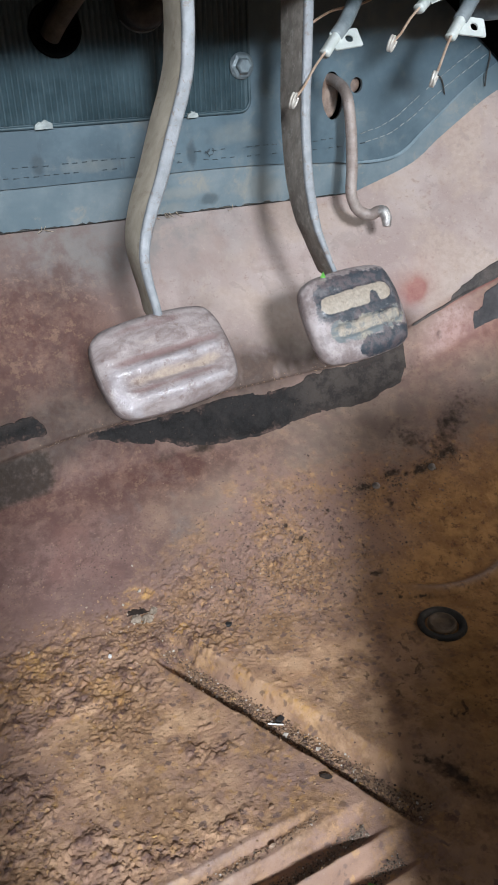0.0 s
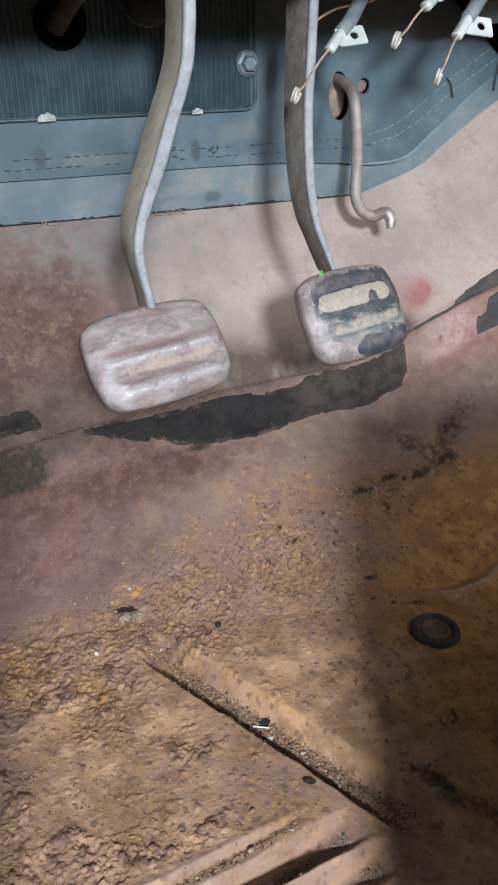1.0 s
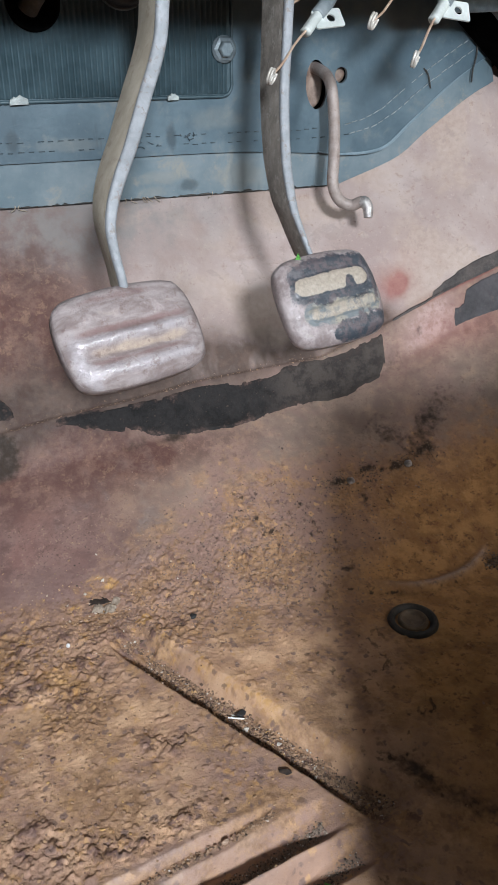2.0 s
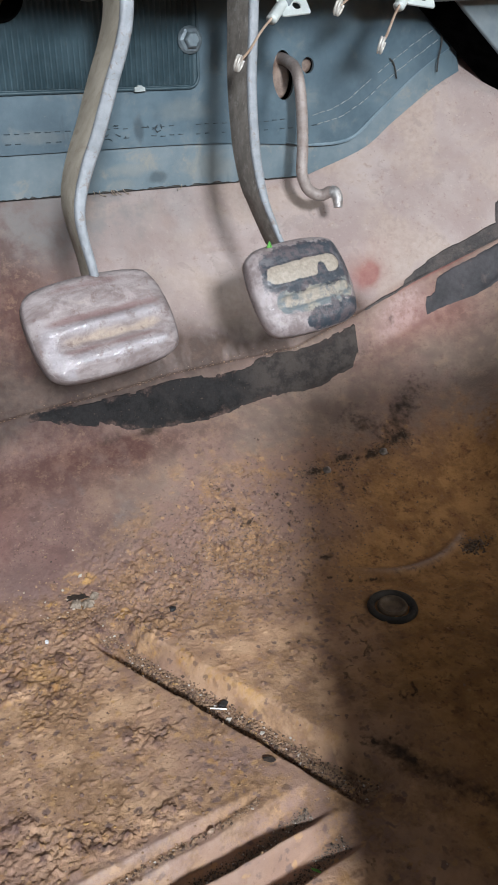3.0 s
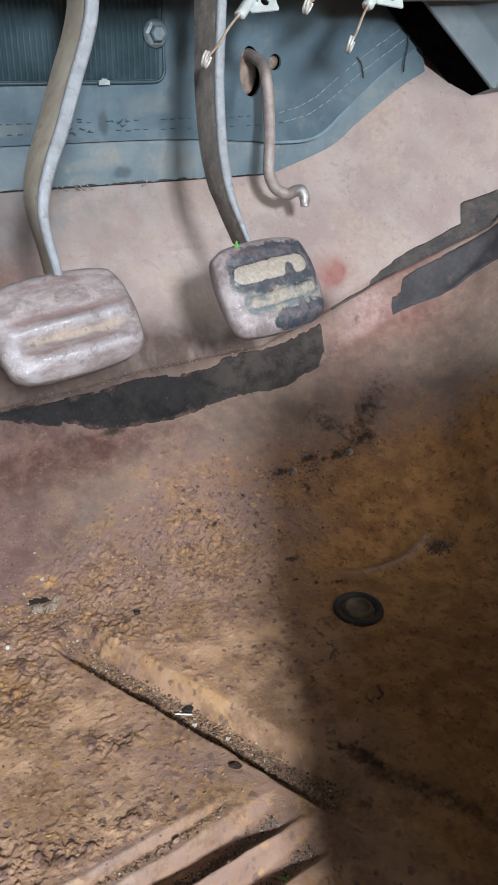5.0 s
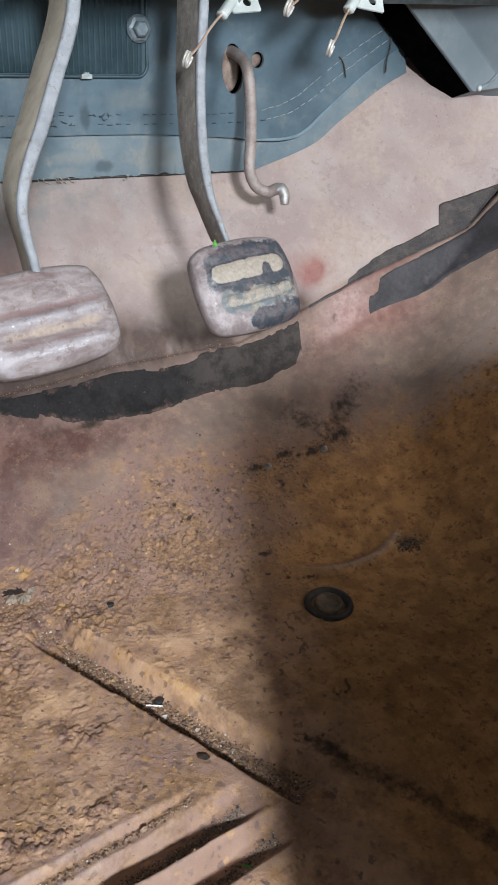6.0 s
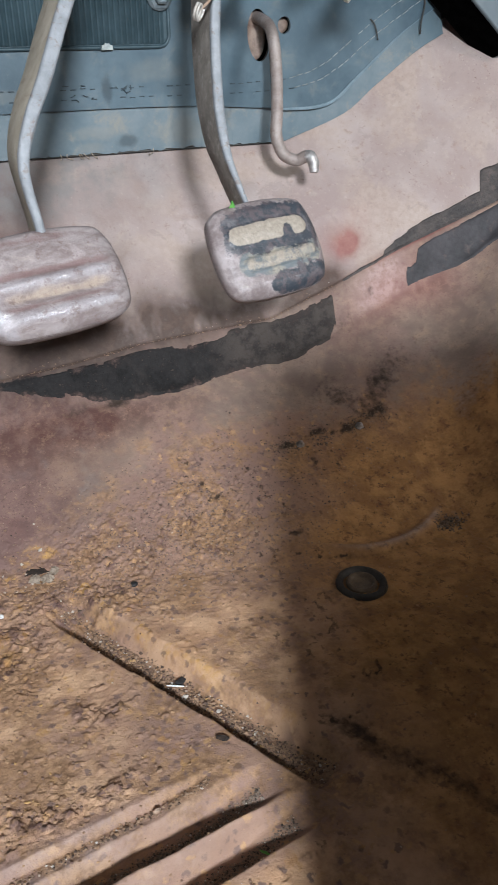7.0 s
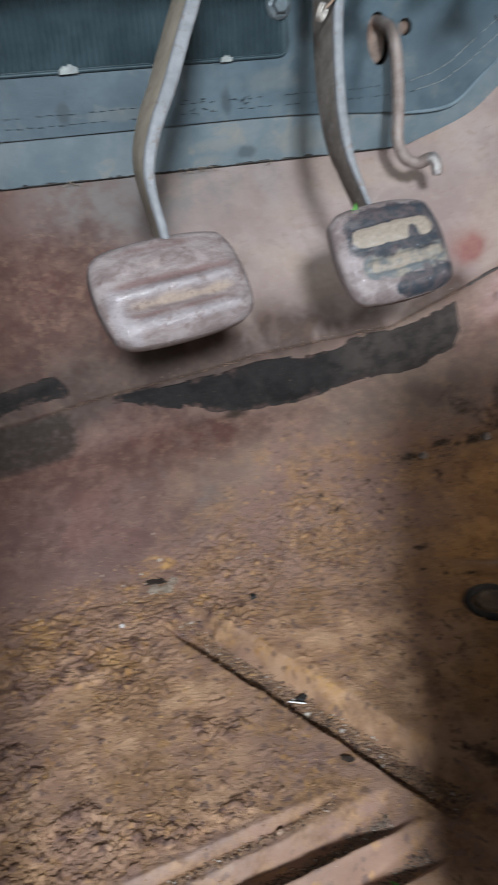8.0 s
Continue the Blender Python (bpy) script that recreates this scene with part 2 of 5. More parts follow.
M_SEAL = sealer_material()
M_SEALGREY = plain("weathered_grey_sealer", (0.024, 0.021, 0.0225), (0.044, 0.038, 0.041), 34, (0.65, 0.85), bump=0.0004, spots=(0.075, 0.052, 0.048), amount=0.6)
M_SEALBROWN = plain("weathered_brown_sealer", (0.034, 0.028, 0.027), (0.072, 0.056, 0.050), 60, (0.6, 0.85), bump=0.0012, spots=(0.13, 0.092, 0.078), amount=0.4)
def vinyl_material(name, a, b, dust, much):
    """Old vinyl with dust patches, upright scuffs and a fine leather grain."""
    k = Maker(name)
    n, mid, fine = k.noise(16, 5, 0.65), k.noise(42, 6, 0.7, 0.4), k.noise(700, 3, 0.6)
    c = k.mix(k.ramp(n, 0.35, 0.68), a, b)
    c = k.mix(k.ramp(k.math("ADD", mid, k.math("MULTIPLY", n, 0.5)), 0.78, 0.98, 0, much), c, dust)
    c = k.mix(k.ramp(k.noise(38, 4, 0.6, 0.2, (1.0, 1.0, 0.25)), 0.63, 0.72, 0, 0.6), c, tuple(0.55 * v for v in a))
    c = k.mix(k.ramp(k.noise(260, 4, 0.7), 0.66, 0.72, 0, 0.4), c, dust)
    for centre, radii in (((0.1075, 0.644, 0.279), (0.006, 1.0, 0.011)), ((0.2306, 0.644, 0.277), (0.005, 1.0, 0.012)), ((0.245, 0.644, 0.240), (0.010, 1.0, 0.006))):
        c = k.mix(k.math("MULTIPLY", k.spot(centre, radii), 0.7), c, tuple(0.45 * v for v in a))
    for centre, radii in (((0.222, 0.644, 0.247), (0.026, 1.0, 0.006)), ((0.215, 0.644, 0.236), (0.012, 1.0, 0.005)), ((0.29, 0.644, 0.245), (0.03, 1.0, 0.012)), ((0.27, 0.644, 0.29), (0.03, 1.0, 0.010)), ((0.15, 0.644, 0.275), (0.03, 1.0, 0.006))):
        c = k.mix(k.math("MULTIPLY", k.spot(centre, radii), 0.3), c, dust)
    return k.finish(c, k.ramp(mid, 0.3, 0.7, 0.40, 0.62), 0.0, k.math("ADD", k.math("MULTIPLY", fine, 0.4), k.math("MULTIPLY", mid, 0.6)), 0.0003)


M_SHEET = vinyl_material("blue_grey_vinyl", (0.042, 0.070, 0.090), (0.082, 0.120, 0.144), (0.165, 0.165, 0.15), 0.45)
M_STRIP = vinyl_material("grey_vinyl_flap", (0.080, 0.115, 0.135), (0.145, 0.175, 0.19), (0.225, 0.205, 0.17), 0.8)
M_RIB = plain("ribbed_black_rubber", (0.021, 0.041, 0.050), (0.044, 0.074, 0.088), 30, (0.4, 0.6), bump=0.0002)
M_FIRE = plain("dark_firewall_paint", (0.012, 0.014, 0.016), (0.03, 0.03, 0.03), 20)
M_ARM = plain("dusty_pedal_steel", (0.36, 0.308, 0.240), (0.45, 0.39, 0.315), 60, (0.75, 0.92), 0.0, 0.0005, (0.25, 0.195, 0.145), 0.5)
# darker copy of the arm steel: the brake arm's shaded side put into colour
M_ARMSHADED = plain("shaded_pedal_steel", (0.19, 0.165, 0.145), (0.31, 0.272, 0.24), 110, (0.65, 0.85), 0.0, 0.0006, (0.42, 0.385, 0.35), 0.55)
# worn steel with the sky's bluish reflection put into its colour
M_EDGE = plain("sky_lit_worn_edge", (0.195, 0.202, 0.215), (0.255, 0.262, 0.278), 120, (0.32, 0.55), 0.08, 0.0005, (0.165, 0.125, 0.108), 0.7)
M_ROD = plain("primed_throttle_rod", (0.235, 0.185, 0.165), (0.33, 0.275, 0.25), 90, (0.45, 0.65), 0.15, 0.0004, (0.17, 0.11, 0.085), 0.5)
M_TIP = plain("worn_steel_rod_tip", (0.28, 0.25, 0.235), (0.47, 0.44, 0.43), 240, (0.28, 0.48), 0.6, 0.0003)
M_WHITE = plain("pale_zinc_clip", (0.38, 0.40, 0.385), (0.50, 0.52, 0.495), 80, (0.4, 0.6), 0.1, 0.0002)
M_LOOP = plain("pale_bare_wire", (0.40, 0.36, 0.32), (0.56, 0.53, 0.49), 200, (0.35, 0.55), 0.3, 0.0002)
M_WIRE = plain("rusty_control_wire", (0.40, 0.265, 0.19), (0.58, 0.44, 0.34), 150, (0.4, 0.6), 0.4, 0.0002)
M_SHEATH = plain("grey_cable_sheath", (0.10, 0.12, 0.13), (0.18, 0.20, 0.21), 60, (0.4, 0.6), 0.0, 0.0002)
M_BOX = plain("grey_painted_heater_duct", (0.115, 0.138, 0.152), (0.165, 0.185, 0.195), 12, (0.45, 0.65), 0.0, 0.0003, (0.20, 0.215, 0.215), 0.35)
M_DARK = plain("black_painted_metal", (0.012, 0.012, 0.013), (0.025, 0.025, 0.026), 40)
# black that stands in for shade beside the duct and inside the hole
M_SHADE = plain("shade_black", (0.002, 0.002, 0.002), (0.005, 0.005, 0.005), 90, (0.9, 1.0))
M_SHADE.node_tree.nodes["Principled BSDF"].inputs["Specular IOR Level"].default_value = 0.0
M_CABIN = plain("dull_cabin_lining", (0.10, 0.09, 0.08), (0.16, 0.145, 0.13), 8)
M_RUBBER = plain("old_black_rubber", (0.012, 0.012, 0.012), (0.04, 0.035, 0.03), 90, (0.45, 0.7), 0, 0.0003)
M_PLUGTOP = plain("rust_stained_plug_top", (0.075, 0.052, 0.034), (0.155, 0.108, 0.066), 150, (0.4, 0.6), 0, 0.0003)
M_HOLE = plain("rusty_hole_rim", (0.16, 0.105, 0.082), (0.30, 0.21, 0.165), 120, (0.5, 0.7), 0, 0.0004)
M_BLISTER = plain("pale_rust_blister", (0.22, 0.165, 0.12), (0.38, 0.31, 0.245), 300, (0.6, 0.8), 0, 0.0008)
M_LEAF = plain("fresh_green_leaf", (0.12, 0.42, 0.07), (0.2, 0.55, 0.12), 200, (0.4, 0.5), 0, 0.0002)
M_THREAD = plain("pale_stitch_thread", (0.20, 0.215, 0.22), (0.30, 0.315, 0.31), 200, (0.7, 0.9), 0, 0.0001)
def grit_material(name, a, b, c):
    """Each grain takes a colour of its own."""
    k = Maker(name)
    r = put(k.nodes, k.links, "ShaderNodeNewGeometry").outputs["Random Per Island"]
    col = k.mix(k.ramp(r, 0.0, 0.7), a, b)
    return k.finish(k.mix(k.ramp(r, 0.93, 0.98), col, c), 0.8, 0.0, k.noise(900), 0.0004)


M_GRITDARK = grit_material("dark_dirt", (0.028, 0.020, 0.015), (0.15, 0.10, 0.07), (0.30, 0.22, 0.16))
M_GRITPALE = grit_material("pale_grit", (0.045, 0.031, 0.023), (0.21, 0.155, 0.118), (0.50, 0.45, 0.40))
M_GRIT = grit_material("rust_grit", (0.16, 0.094, 0.064), (0.38, 0.235, 0.14), (0.46, 0.40, 0.34))
M_GRITBED = grit_material("groove_dirt", (0.07, 0.042, 0.030), (0.27, 0.168, 0.105), (0.50, 0.45, 0.40))
M_SCRAP = plain("bright_metal_scrap", (0.74, 0.75, 0.76), (0.85, 0.85, 0.85), 200, (0.2, 0.4), 0.3, 0.0001)


def pad_maker(name):
    """Nodes that the two worn pads share: fine noises, and one drawn out along the bars."""
    k = Maker(name)
    along = put(k.nodes, k.links, "ShaderNodeCombineXYZ", None, X=k.math("MULTIPLY", k.attr("along"), 0.55), Y=k.attr("up")).outputs[0]
    streak = put(k.nodes, k.links, "ShaderNodeTexNoise", None, Vector=along, Scale=3.6, Detail=5.0, Roughness=0.62, Distortion=0.4).outputs["Fac"]
    k.links.new(k.ramp(k.noise(340, 4, 0.7), 0.46, 0.62, 0.05, 0.9), k.bsdf.inputs["Coat Weight"])
    k.links.new(k.ramp(k.noise(60, 4), 0.35, 0.65, 0.08, 0.18), k.bsdf.inputs["Coat Roughness"])
    k.bsdf.inputs["Coat IOR"].default_value = 1.8
    k.bsdf.inputs["Specular IOR Level"].default_value = 0.35
    return k, streak


def clutch_pad_material():
    k, streak = pad_maker("worn_pink_steel_clutch_pad")
    n, g, tiny = k.noise(80, 6, 0.7), k.noise(420, 4, 0.7), k.noise(1400, 2)
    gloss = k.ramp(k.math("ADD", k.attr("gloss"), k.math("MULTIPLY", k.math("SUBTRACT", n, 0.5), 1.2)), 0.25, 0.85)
    c = k.mix(k.ramp(streak, 0.36, 0.64), (0.158, 0.119, 0.114), (0.268, 0.226, 0.220))
    c = k.mix(k.ramp(n, 0.52, 0.66, 0, 0.5), c, (0.335, 0.285, 0.278))
    c = k.mix(k.ramp(k.math("ADD", k.attr("worn"), k.math("MULTIPLY", k.math("SUBTRACT", streak, 0.5), 2.0)), 0.40, 1.1, 0, 0.8), c, k.mix(k.ramp(g, 0.3, 0.7), (0.26, 0.19, 0.145), (0.335, 0.26, 0.20)))
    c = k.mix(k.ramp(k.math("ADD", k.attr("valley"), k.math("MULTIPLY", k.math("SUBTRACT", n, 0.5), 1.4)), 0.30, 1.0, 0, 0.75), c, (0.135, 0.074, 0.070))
    # lilac sheen of the glossy ribs, painted into the base colour as well
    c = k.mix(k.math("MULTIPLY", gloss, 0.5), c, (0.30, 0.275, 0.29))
    c = k.mix(k.ramp(k.noise(170, 5, 0.75), 0.55, 0.66, 0, 0.6), c, (0.125, 0.078, 0.07))
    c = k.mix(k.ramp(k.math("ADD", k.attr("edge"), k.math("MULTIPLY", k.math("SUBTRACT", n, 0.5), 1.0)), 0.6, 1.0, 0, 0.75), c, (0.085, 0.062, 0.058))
    k.links.new(k.math("MULTIPLY", k.math("ADD", k.math("MULTIPLY", gloss, 0.92), 0.08), k.ramp(k.noise(330, 3, 0.7), 0.46, 0.53, 0.1, 1.0)), k.bsdf.inputs["Coat Weight"])
    h = k.math("ADD", k.math("ADD", g, k.math("MULTIPLY", n, 0.5)), k.math("ADD", k.math("MULTIPLY", tiny, 0.35), k.math("MULTIPLY", k.noise(150, 4, 0.6), 0.8)))
    return k.finish(c, k.math("SUBTRACT", k.ramp(k.math("ADD", n, k.math("MULTIPLY", g, 0.4)), 0.4, 0.95, 0.66, 0.82), k.math("MULTIPLY", gloss, 0.12)), 0.0, h, 0.0006)


def brake_pad_material():
    k, streak = pad_maker("brake_pad_with_rubber_remains")
    k.links.new(k.ramp(k.noise(340, 4, 0.7), 0.46, 0.62, 0.0, 0.3), k.bsdf.inputs["Coat Weight"])
    n, g, tiny, m = k.noise(80, 6, 0.7), k.noise(420, 4, 0.7), k.noise(1400, 2), k.noise(130, 6, 0.75)
    c = k.mix(k.ramp(n, 0.38, 0.60), (0.170, 0.132, 0.128), (0.30, 0.252, 0.248))
    c = k.mix(k.ramp(k.math("ADD", k.attr("lower"), k.math("MULTIPLY", k.math("SUBTRACT", streak, 0.5), 3.0)), 0.3, 0.7), c, k.mix(k.ramp(streak, 0.42, 0.62), (0.105, 0.116, 0.122), (0.245, 0.212, 0.168)))
    rubber = k.mix(k.ramp(m, 0.45, 0.60), (0.030, 0.036, 0.045), (0.078, 0.062, 0.066))
    rubber = k.mix(k.ramp(k.noise(60, 5, 0.7), 0.54, 0.64, 0, 0.7), rubber, (0.125, 0.115, 0.12))
    c = k.mix(k.ramp(k.math("ADD", k.attr("black"), k.math("MULTIPLY", k.math("SUBTRACT", k.math("ADD", k.math("MULTIPLY", n, 0.6), k.math("MULTIPLY", m, 0.4)), 0.5), 2.8)), 0.40, 0.62), c, rubber)
    c = k.mix(k.ramp(k.math("ADD", k.attr("worn"), k.math("MULTIPLY", k.math("SUBTRACT", m, 0.5), 1.5)), 0.36, 0.64), c, k.mix(k.ramp(g, 0.3, 0.7), (0.235, 0.194, 0.155), (0.318, 0.268, 0.220)))
    c = k.mix(k.ramp(k.math("ADD", k.attr("edge"), k.math("MULTIPLY", k.math("SUBTRACT", n, 0.5), 1.0)), 0.5, 0.9, 0, 0.7), c, (0.075, 0.055, 0.05))
    h = k.math("ADD", k.math("ADD", g, m), k.math("MULTIPLY", tiny, 0.25))
    return k.finish(c, k.ramp(k.math("ADD", n, k.math("MULTIPLY", g, 0.4)), 0.4, 0.95, 0.34, 0.58), 0.0, h, 0.00035)


M_CLUTCH, M_BRAKE = clutch_pad_material(), brake_pad_material()


# ---------------------------------------------------------------- mesh helpers
def part(name, bm, mat, parent=None, label="", smooth=True):
    """Links a bmesh as one mesh object, under a thing or on its own."""
    me = bpy.data.meshes.new(name)
    bm.to_mesh(me)
    bm.free()
    me.materials.append(mat)
    if smooth:
        me.shade_smooth()
    ob = new(name, me)
    ob.parent = parent
    if label:
        ob["label"] = label
    return ob


def empty(name, place=(0, 0, 0)):
    ob = new(name)
    ob.location = place
    ob.empty_display_size = 0.02
    return ob


def held(ob, parent):
    """Keeps a part built in world places where it is, under a thing whose base lies elsewhere."""
    ob.parent = parent
    ob.matrix_parent_inverse = Matrix.Translation(-Vector(parent.location))
    return ob


def box_bm(size, m=Matrix(), bevel=0.002, segs=2):
    bm = bmesh.new()
    bmesh.ops.create_cube(bm, size=1.0, matrix=Matrix.Diagonal((*size, 1)))
    if bevel:
        bmesh.ops.bevel(bm, geom=bm.edges[:], offset=bevel, segments=segs, affect="EDGES", profile=0.5)
    bm.transform(m)
    return bm


def spline(points, n=12):
    """A smooth line through the points."""
    p = [Vector(q) for q in points]
    p = [2 * p[0] - p[1], *p, 2 * p[-1] - p[-2]]
    out = []
    for i in range(1, len(p) - 2):
        for j in range(n):
            t = j / n
            a, b, c, d = p[i - 1], p[i], p[i + 1], p[i + 2]
            out.append(0.5 * ((2 * b) + (c - a) * t + (2 * a - 5 * b + 4 * c - d) * t * t + (3 * b - a - 3 * c + d) * t ** 3))
    out.append(p[-2])
    return out


def sweep(points, section, across=Vector((1, 0, 0)), n=12, grow=None, deepen=None):
    """A bar of the given section (pairs along across and along the line's own normal) along a smooth line."""
    line = spline(points, n)
    bm = bmesh.new()
    rings = []
    for i, p in enumerate(line):
        tan = (line[min(i + 1, len(line) - 1)] - line[max(i - 1, 0)]).normalized()
        side = (across - tan * across.dot(tan)).normalized()
        up = tan.cross(side)
        g = grow(i / (len(line) - 1)) if grow else 1.0
        d = g * (deepen(i / (len(line) - 1)) if deepen else 1.0)
        rings.append([bm.verts.new(p + side * u * g + up * v * d) for u, v in section])
    k = len(section)
    for r, s in zip(rings, rings[1:]):
        for j in range(k):
            bm.faces.new((r[j], r[(j + 1) % k], s[(j + 1) % k], s[j]))
    bm.faces.new(rings[0])
    bm.faces.new(rings[-1])
    bmesh.ops.recalc_face_normals(bm, faces=bm.faces[:])
    return bm


def circle(r, k=14):
    return [(r * math.cos(2 * math.pi * j / k), r * math.sin(2 * math.pi * j / k)) for j in range(k)]


def rounded(w, h, r, k=4):
    """The outline of a rounded rectangle."""
    out = []
    for cx, cy, a0 in ((w / 2 - r, h / 2 - r, 0), (-w / 2 + r, h / 2 - r, 90), (-w / 2 + r, -h / 2 + r, 180), (w / 2 - r, -h / 2 + r, 270)):
        for j in range(k + 1):
            a = radians(a0 + 90 * j / k)
            out.append((cx + r * math.cos(a), cy + r * math.sin(a)))
    return out


def lathe(profile, k=28, m=Matrix()):
    """A body turned about its own z from pairs of radius and height."""
    bm = bmesh.new()
    rings = [[bm.verts.new((r * math.cos(2 * math.pi * j / k), r * math.sin(2 * math.pi * j / k), z)) for j in range(k)] for r, z in profile]
    for a, b in zip(rings, rings[1:]):
        for j in range(k):
            bm.faces.new((a[j], a[(j + 1) % k], b[(j + 1) % k], b[j]))
    bm.faces.new(rings[0])
    bm.faces.new(rings[-1])
    bmesh.ops.recalc_face_normals(bm, faces=bm.faces[:])
    bm.transform(m)
    return bm


def sheet_bm(outline, holes, y, thick):
    """A flat sheet that hangs upright at depth y, cut to an outline of (x, z) with holes through it."""
    bm = bmesh.new()
    edges = []
    for loop in (outline, *holes):
        vs = [bm.verts.new((x, y, z)) for x, z in loop]
        edges += [bm.edges.new((a, b)) for a, b in zip(vs, vs[1:] + vs[:1])]
    bmesh.ops.triangle_fill(bm, use_beauty=True, use_dissolve=False, edges=edges)
    made = bmesh.ops.extrude_face_region(bm, geom=bm.faces[:])
    bmesh.ops.translate(bm, vec=(0, -thick, 0), verts=[v for v in made["geom"] if isinstance(v, bmesh.types.BMVert)])
    bmesh.ops.recalc_face_normals(bm, faces=bm.faces[:])
    return bm


# ---------------------------------------------------------------- floor pan and toe board
rng = np.random.default_rng(7)


def value_noise(x, y, size, seed, octaves=4, gain=0.55):
    """Smooth noise in -1..1 with lumps of the given size in metres."""
    out, amp, total = np.zeros_like(x), 1.0, 0.0
    for o in range(octaves):
        g = np.random.default_rng(seed + o).uniform(-1, 1, (257, 257))
        u, v = x / size * 2 ** o + 40.3, y / size * 2 ** o + 40.7
        i, j = np.floor(u).astype(int), np.floor(v).astype(int)
        a, b = u - i, v - j
        a, b = a * a * (3 - 2 * a), b * b * (3 - 2 * b)
        i, j, i1, j1 = i % 257, j % 257, (i + 1) % 257, (j + 1) % 257
        out += amp * ((g[i, j] * (1 - a) + g[i1, j] * a) * (1 - b) + (g[i, j1] * (1 - a) + g[i1, j1] * a) * b)
        total += amp
        amp *= gain
    return out / total


def step(x, lo, hi):
    t = np.clip((x - lo) / (hi - lo), 0, 1)
    return t * t * (3 - 2 * t)


def line_distance(x, y, a, b):
    """Along (0..1) and signed distance (positive to the left of a-b) of points to the stretch a-b."""
    d = np.array(b) - a
    n = np.hypot(*d)
    u = ((x - a[0]) * d[0] + (y - a[1]) * d[1]) / n
    v = (-(x - a[0]) * d[1] + (y - a[1]) * d[0]) / n
    return u / n, v, n


SEAM_Y, TOP_Y = 0.562, 0.655


def seam_height(x):
    return np.interp(x, [-0.3, 0.04, 0.22, 0.33, 0.39, 0.45, 0.54, 0.8], [0.055, 0.084, 0.106, 0.110, 0.131, 0.155, 0.182, 0.27])


def top_height(x):
    return np.interp(x, [-0.3, 0.38, 0.44, 0.54, 0.62, 0.8], [0.236, 0.238, 0.262, 0.322, 0.37, 0.45])


# from, to, reach of the gentle far side, depth: the near side of each pressing is steep
GROOVES = (((0.1015, 0.399), (0.2030, 0.206), 0.026, 0.0115), ((-0.25, 0.189), (0.158, 0.2405), 0.010, 0.0050), ((-0.25, 0.170), (0.180, 0.2245), 0.0195, 0.0120), ((-0.25, 0.142), (0.190, 0.2030), 0.0195, 0.0120))


def pan_height(x, y):
    """The pressed steel floor, its ramp, the tunnel's flank and the sloping toe board."""
    zs, zt = seam_height(x), top_height(x)
    y0 = np.interp(x, [0.0, 0.1, 0.3], [0.44, 0.43, 0.37])
    t = np.clip((y - y0) / (0.545 - y0), -1, 1)
    ramp = (zs - 0.034) * np.clip(t, 0, 1) ** 1.25
    tunnel = (x - 0.43 - 0.22 * (0.545 - y)) * 0.95 + 0.06
    k = 0.018
    hh = np.clip(0.5 + 0.5 * (tunnel - ramp) / k, 0, 1)
    low = ramp * (1 - hh) + tunnel * hh + k * hh * (1 - hh)
    lip = step(y, 0.543, SEAM_Y)
    toe = zs + (y - SEAM_Y) / (TOP_Y - SEAM_Y) * (zt - zs)
    z = np.where(y < SEAM_Y, low * (1 - lip) + np.maximum(low, zs) * lip, toe)
    # pressed grooves
    for a, b, w, deep in GROOVES:
        u, v, n = line_distance(x, y, a, b)
        v = v + 0.0013 * value_noise(x, y, 0.022, 90, 4, 0.6)
        ends = step(u * n, -0.006, 0.022) * (1 - step(u * n, n - 0.045, n + 0.008))
        near = step(v, -0.0034, 0.0014)
        far = 1 - step(v, 0.64 * w, w)
        crest = np.exp(-((v - 1.05 * w) / (0.3 * w)) ** 2)
        z = z - ends * (deep * near * far - 0.10 * deep * crest)
    # round pressing in front of the drain plug
    r = np.hypot(x - 0.335, y - 0.474)
    z = z + 0.0036 * np.exp(-((r - 0.100) / 0.0042) ** 2) * (y < 0.44) * step(x, 0.262, 0.300) * (1 - step(x, 0.378, 0.392))
    # crack along the seam
    crack = 0.0022 * np.exp(-((y - SEAM_Y + 0.001) / 0.0014) ** 2)
    return z - crack + 0.0018 * value_noise(x, y, 0.12, 3, 2)


def rust_map(x, y):
    n = value_noise(x, y, 0.05, 21)
    edge = np.interp(x, [0.0, 0.08, 0.13, 0.18, 0.26, 0.40, 0.46, 0.56], [0.450, 0.46, 0.485, 0.505, 0.51, 0.490, 0.465, 0.43]) + 0.035 * n
    return 1 - step(y + 0.012 * value_noise(x, y, 0.018, 26, 4, 0.7), edge - 0.055, edge + 0.045)


